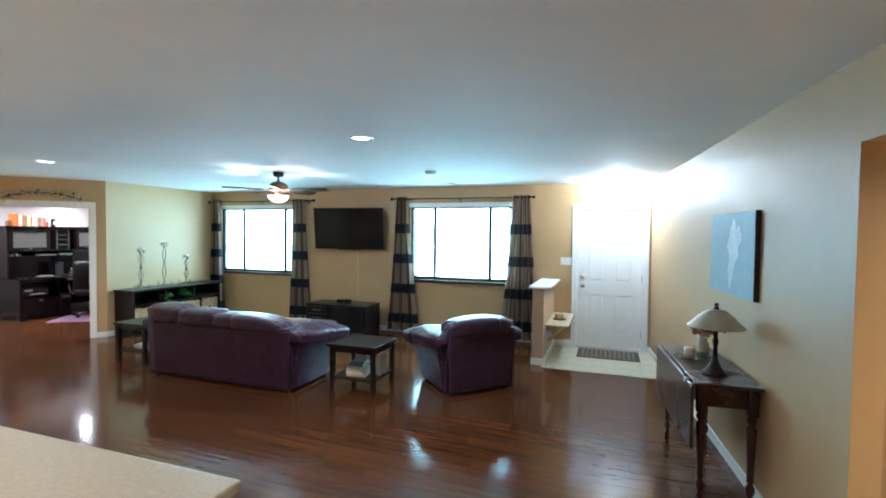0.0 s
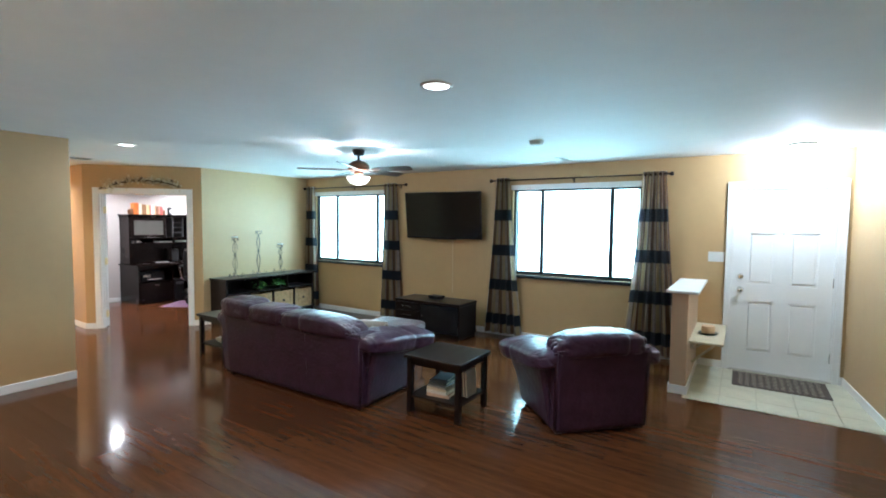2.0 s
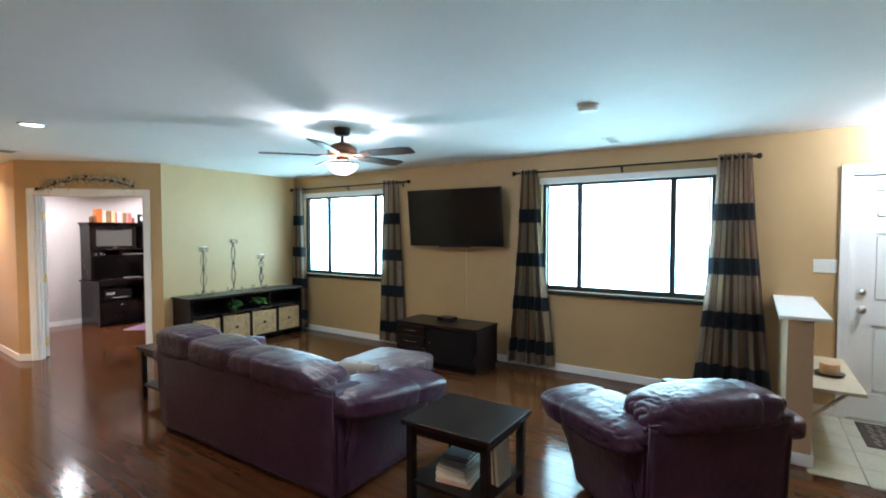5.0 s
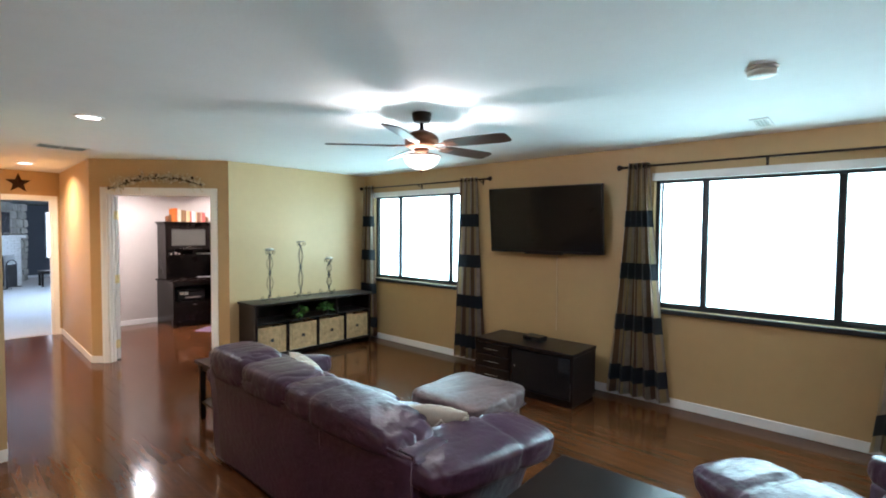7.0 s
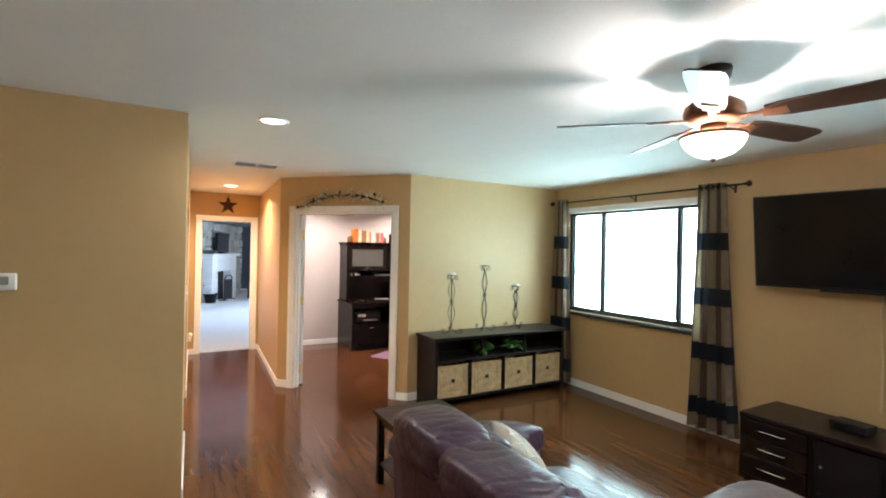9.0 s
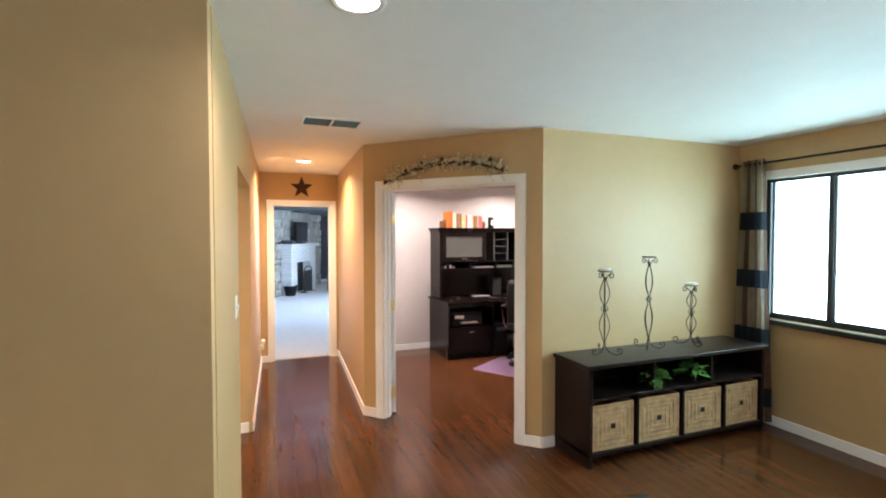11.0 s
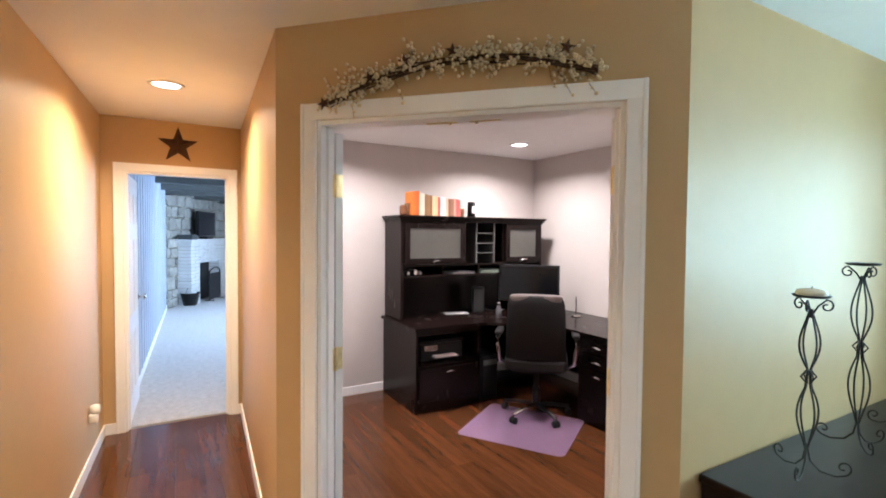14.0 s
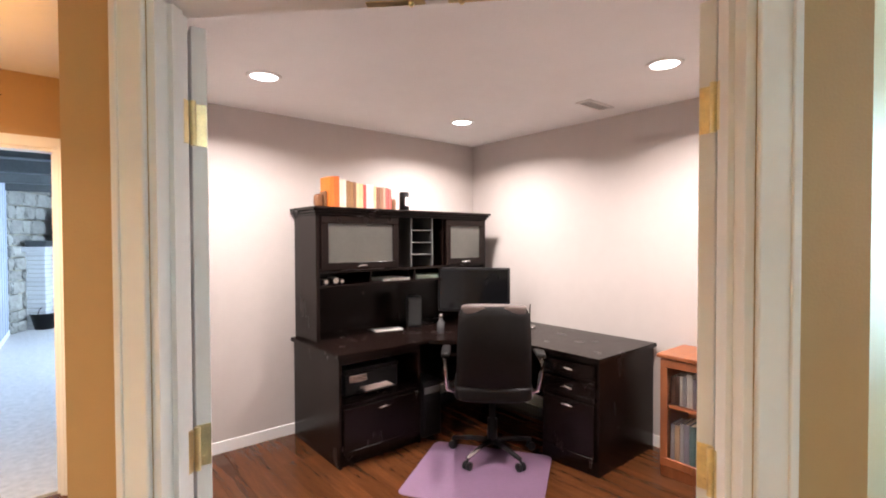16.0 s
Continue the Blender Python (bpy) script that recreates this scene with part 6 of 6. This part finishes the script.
# unseen wall; its opening is added to go with the den lamp
wall("den_wall_north", (DX0, DYN), (DX1, DYN), NAVY, "dark slate painted den wall, out of view, with an opening added for light", [(2.2, 5.4, 0.7, 2.3)], thick=0.1)
wall("den_wall_east", (DX0 - 0.008, HY + 0.05), (DX0 - 0.008, DYN), NAVY, "dark slate painted den wall", thick=0.006)
for k in range(22):
    x = DX0 - 0.95 - 0.28 * k
    yb = DYS + 0.0316 * (DX0 - x)
    st = bx(x - 0.012, x + 0.012, yb - 0.004, yb + 0.010, 0.09, H, 0.003, seg=1)
    tagged(part("batten", st, DENW, wd, ""))
    wd.children[-1].matrix_parent_inverse = wd.matrix_world.inverted()
for x in (-11.6, -12.9, -14.2, -15.5, -16.8, -18.1, -19.4, -20.6):
    tagged(part("ceiling_beam", bx(x - 0.09, x + 0.09, DYS, DYN, H - 0.15, H, 0.01), BEAM), "dark stained wooden ceiling beam across the den", "beam", "den ceiling beams", kind="structure")
# stone chimney wall set across the corner
fa, fb2 = (-16.9, DYS + 0.205), (-20.2, 4.75)
fm, flen = frame_of(fb2, fa)
STONE = mat("grey_field_stone", (0.36, 0.35, 0.31), 0.85, var=0.25, scale=6, bump=0.5, bscale=25, random_shift=0.30)
stw = tagged(part("stone_wall", bx(0, flen, -0.25, -0.03, 0, H), GROUT), "grey field stone chimney wall set across the den corner", "wall", kind="structure")
stw.matrix_world = fm
rst = random.Random(4)
zz = 0.0
while zz < H - 0.04:
    hh = min(rst.uniform(0.16, 0.30), H - zz)
    x = 0.0
    while x < flen - 0.02:
        ww = min(rst.uniform(0.2, 0.48), flen - x)
        b = bmesh.new()
        cushion(b, x + 0.006, x + ww - 0.006, -0.06, rst.uniform(0.01, 0.05), zz + 0.006, zz + hh - 0.006, 0.35, None, 2, 0.02, x * 7 + zz)
        part("stone", b, STONE, stw, "", False)
        x += ww
    zz += hh
# white brick fireplace in front of it
WBR = mat("white_painted_brick", (0.72, 0.72, 0.70), 0.6, var=0.08, scale=10, bump=0.3, bscale=60, random_shift=0.08)
fp = thing("fireplace", "white painted brick fireplace with a dark wooden mantel", "fireplace", fm @ pose(2.27, 0.0, 0))
bm_ = bpy.data.meshes.new("brick")
q = box(bmesh.new(), 0.004, 0.206, 0.0, 0.28, 0.004, 0.069, 0.004, seg=1)
q.to_mesh(bm_)
q.free()
bm_.materials.append(WBR)
for rowk in range(18):
    z = rowk * 0.073
    for ck in range(9):
        x = -0.93 + ck * 0.21 + (0.0 if rowk % 2 else 0.0)
        if rowk < 12 and 1 < ck < 7:
            continue
        o = new("brick", bm_)
        o.parent, o.location = fp, (x, 0.02 + (0.006 if (rowk + ck) % 2 else 0), z)
part("mortar_core", bx(-0.92, -0.52, 0.03, 0.285, 0.0, 1.31), GROUT, fp)
part("mortar_core", bx(0.53, 0.94, 0.03, 0.285, 0.0, 1.31), GROUT, fp)
part("firebox", bx(-0.52, 0.53, 0.02, 0.06, 0.0, 0.88), BLACKPL, fp, "black firebox")
part("mantel", bx(-1.08, 1.1, 0.0, 0.38, 1.315, 1.40, 0.01), mat("white_mantel", (0.66, 0.66, 0.64), 0.5), fp, "white mantel shelf")
part("mantel_end", bx(0.86, 1.12, 0.10, 0.40, 1.40, 1.50, 0.01), BEAM, fp, "dark mantel block")
sc = thing("fire_screen", "black arched metal fire screen", "fire screen", fm @ pose(2.27, 0.40, 0.006))
so = bmesh.new()
arch = [(-0.30, 0, 0.0)] + [(-0.30 * math.cos(math.pi * k / 12), 0, 0.62 + 0.12 * math.sin(math.pi * k / 12)) for k in range(13)] + [(0.30, 0, 0.0)]
tube(so, arch, 0.014, 8)
tube(so, [(-0.30, 0, 0.58), (0.30, 0, 0.58)], 0.010, 8)
part("frame", so, BLACKPL, sc)
part("mesh_panel", bx(-0.29, 0.29, -0.004, 0.004, 0.03, 0.62), mat("dark_mesh", (0.02, 0.02, 0.022), 0.6), sc)
for sx in (-0.3, 0.3):
    part("foot", bx(sx - 0.015, sx + 0.015, -0.1, 0.1, 0, 0.02, 0.004), BLACKPL, sc)
td = thing("den_television", "flat television on the mantel reflecting bright window light", "television", fm @ pose(2.25, 0.20, 1.40))
part("bezel", bx(-0.46, 0.46, -0.03, 0.03, 0.05, 0.62, 0.008), BLACKPL, td)
part("screen", bx(-0.44, 0.44, 0.029, 0.032, 0.07, 0.60), mat("glossy_screen", (0.01, 0.011, 0.014), 0.05), td)
part("stand", bx(-0.16, 0.16, -0.08, 0.10, 0.0, 0.05, 0.006), BLACKPL, td)
pk = thing("log_bucket", "black metal log bucket beside the fireplace", "bucket", fm @ pose(flen - 0.50, 0.24, 0.006))
part("bucket", lathe(bmesh.new(), [(0.13, 0), (0.19, 0.26), (0.20, 0.27), (0.18, 0.26), (0.12, 0.02)], 24), BLACKPL, pk, "", True)
part("handle", tube(bmesh.new(), [(0.19 * math.cos(math.pi * k / 10), 0, 0.26 + 0.12 * math.sin(math.pi * k / 10)) for k in range(11)], 0.006, 6), BLACKPL, pk, "", True)
SHEER = mat("sheer_white_curtain", (0.80, 0.82, 0.85), 0.8, var=0.04)
# curtains of the added north opening, out of view
for x in (-13.1, -15.5):
    cb = bmesh.new()
    prev = None
    for i in range(61):
        u = i / 60
        a = [cb.verts.new((x + 0.35 * (u - 0.5), DYN - 0.10 + 0.03 * math.sin(u * 40), z)) for z in (0.05, 2.35)]
        if prev:
            cb.faces.new((prev[0], a[0], a[1], prev[1]))
        prev = a
    bmesh.ops.solidify(cb, geom=cb.faces[:], thickness=0.002)
    tagged(part("den_curtain", cb, SHEER, None, "", True), "white sheer curtain beside the added den opening", "curtain")
dw = thing("den_west_window", "bright den window with a white sheer curtain", "window", pose(DX1 + 0.001, 5.93, 0.62), kind="structure")
part("window_frame", bx(0.0, 0.03, -0.62, 0.62, 0.0, 1.5, 0.006), WHITE, dw)
part("pane", bx(0.031, 0.035, -0.58, 0.58, 0.04, 1.46), glow("bright_den_pane", (0.9, 0.96, 1.0), 4.0), dw, "bright daylit pane")
hb = thing("den_bench", "low black bench under the den window", "bench", pose(-18.0, 5.0, 0.006))
part("seat_board", bx(-0.25, 0.25, -0.3, 0.5, 0.36, 0.42, 0.01), BLACKWOOD, hb)
for x in (-0.21, 0.21):
    for y in (-0.26, 0.46):
        part("leg", bx(x - 0.025, x + 0.025, y - 0.025, y + 0.025, 0, 0.36, 0.003), BLACKWOOD, hb)

# ---- floor pieces, last ----
floor = thing("floor", "dark walnut laminate plank floor with a glossy finish", "floor", kind="structure")
PW, PL, GAP = 0.128, 1.22, 0.0007


def plank_mesh(w, l):
    bm = bmesh.new()
    c = 0.0007
    lo = [bm.verts.new((x, y, -0.012)) for x, y in ((0, 0), (l, 0), (l, w), (0, w))]
    mid = [bm.verts.new((x, y, -c)) for x, y in ((0, 0), (l, 0), (l, w), (0, w))]
    hi = [bm.verts.new((x, y, 0)) for x, y in ((c, c), (l - c, c), (l - c, w - c), (c, w - c))]
    for a, b in ((lo, mid), (mid, hi)):
        for k in range(4):
            bm.faces.new((a[k], a[(k + 1) % 4], b[(k + 1) % 4], b[k]))
    bm.faces.new(hi)
    return bm


full = bpy.data.meshes.new("plank")
fb = plank_mesh(PW - GAP, PL - GAP)
fb.to_mesh(full)
fb.free()
full.materials.append(PLANK)
rest = bmesh.new()
rng = random.Random(7)
row, y, made = 0, -3.18, 0
while y < OY:
    w = min(PW, OY - y)
    x1 = 2.06 if y < 5.62 else -0.31
    if y < LY - 0.13:
        x0 = LX - 0.05
    else:
        x0 = HX - 0.04
    x = x0 - rng.random() * PL
    while x < x1:
        a, b = max(x, x0), min(x + PL, x1)
        if b - a > 0.02:
            whole = b - a > PL - 1e-4 and w > PW - 1e-4
            if whole and made < 290 and 1.2 < y < 5.8 and x > -8.0:
                ob = new("plank", full)
                ob.parent, ob.location = floor, (a, y, 0)
                made += 1
            else:
                tmp = plank_mesh(w - GAP, b - a - GAP)
                merge(rest, tmp, Matrix.Translation((a, y, 0)))
        x += PL
    y += PW
    row += 1
tagged(part("plank_field", rest, PLANK, floor), kind="stuff")

tile_floor = thing("tile_floor", "cream ceramic tile floor at the entry door", "floor", kind="structure")
tm = bpy.data.meshes.new("tile")
tb = box(bmesh.new(), 0.002, 0.298, 0.002, 0.298, -0.012, 0.0, 0.002, seg=1)
tb.to_mesh(tm)
tb.free()
tm.materials.append(TILE)
for i in range(5):
    for j in range(5):
        o = new("tile", tm)
        o.parent, o.location = tile_floor, (-0.305 + 0.3 * i, 5.752 + 0.3 * j - 0.13, 0)
for i in range(5):
    for j in range(8):
        o = new("tile", tm)
        o.parent, o.location = tile_floor, (-8.06 + 0.3 * i, 0.4 + 0.3 * j - 0.12, 0)
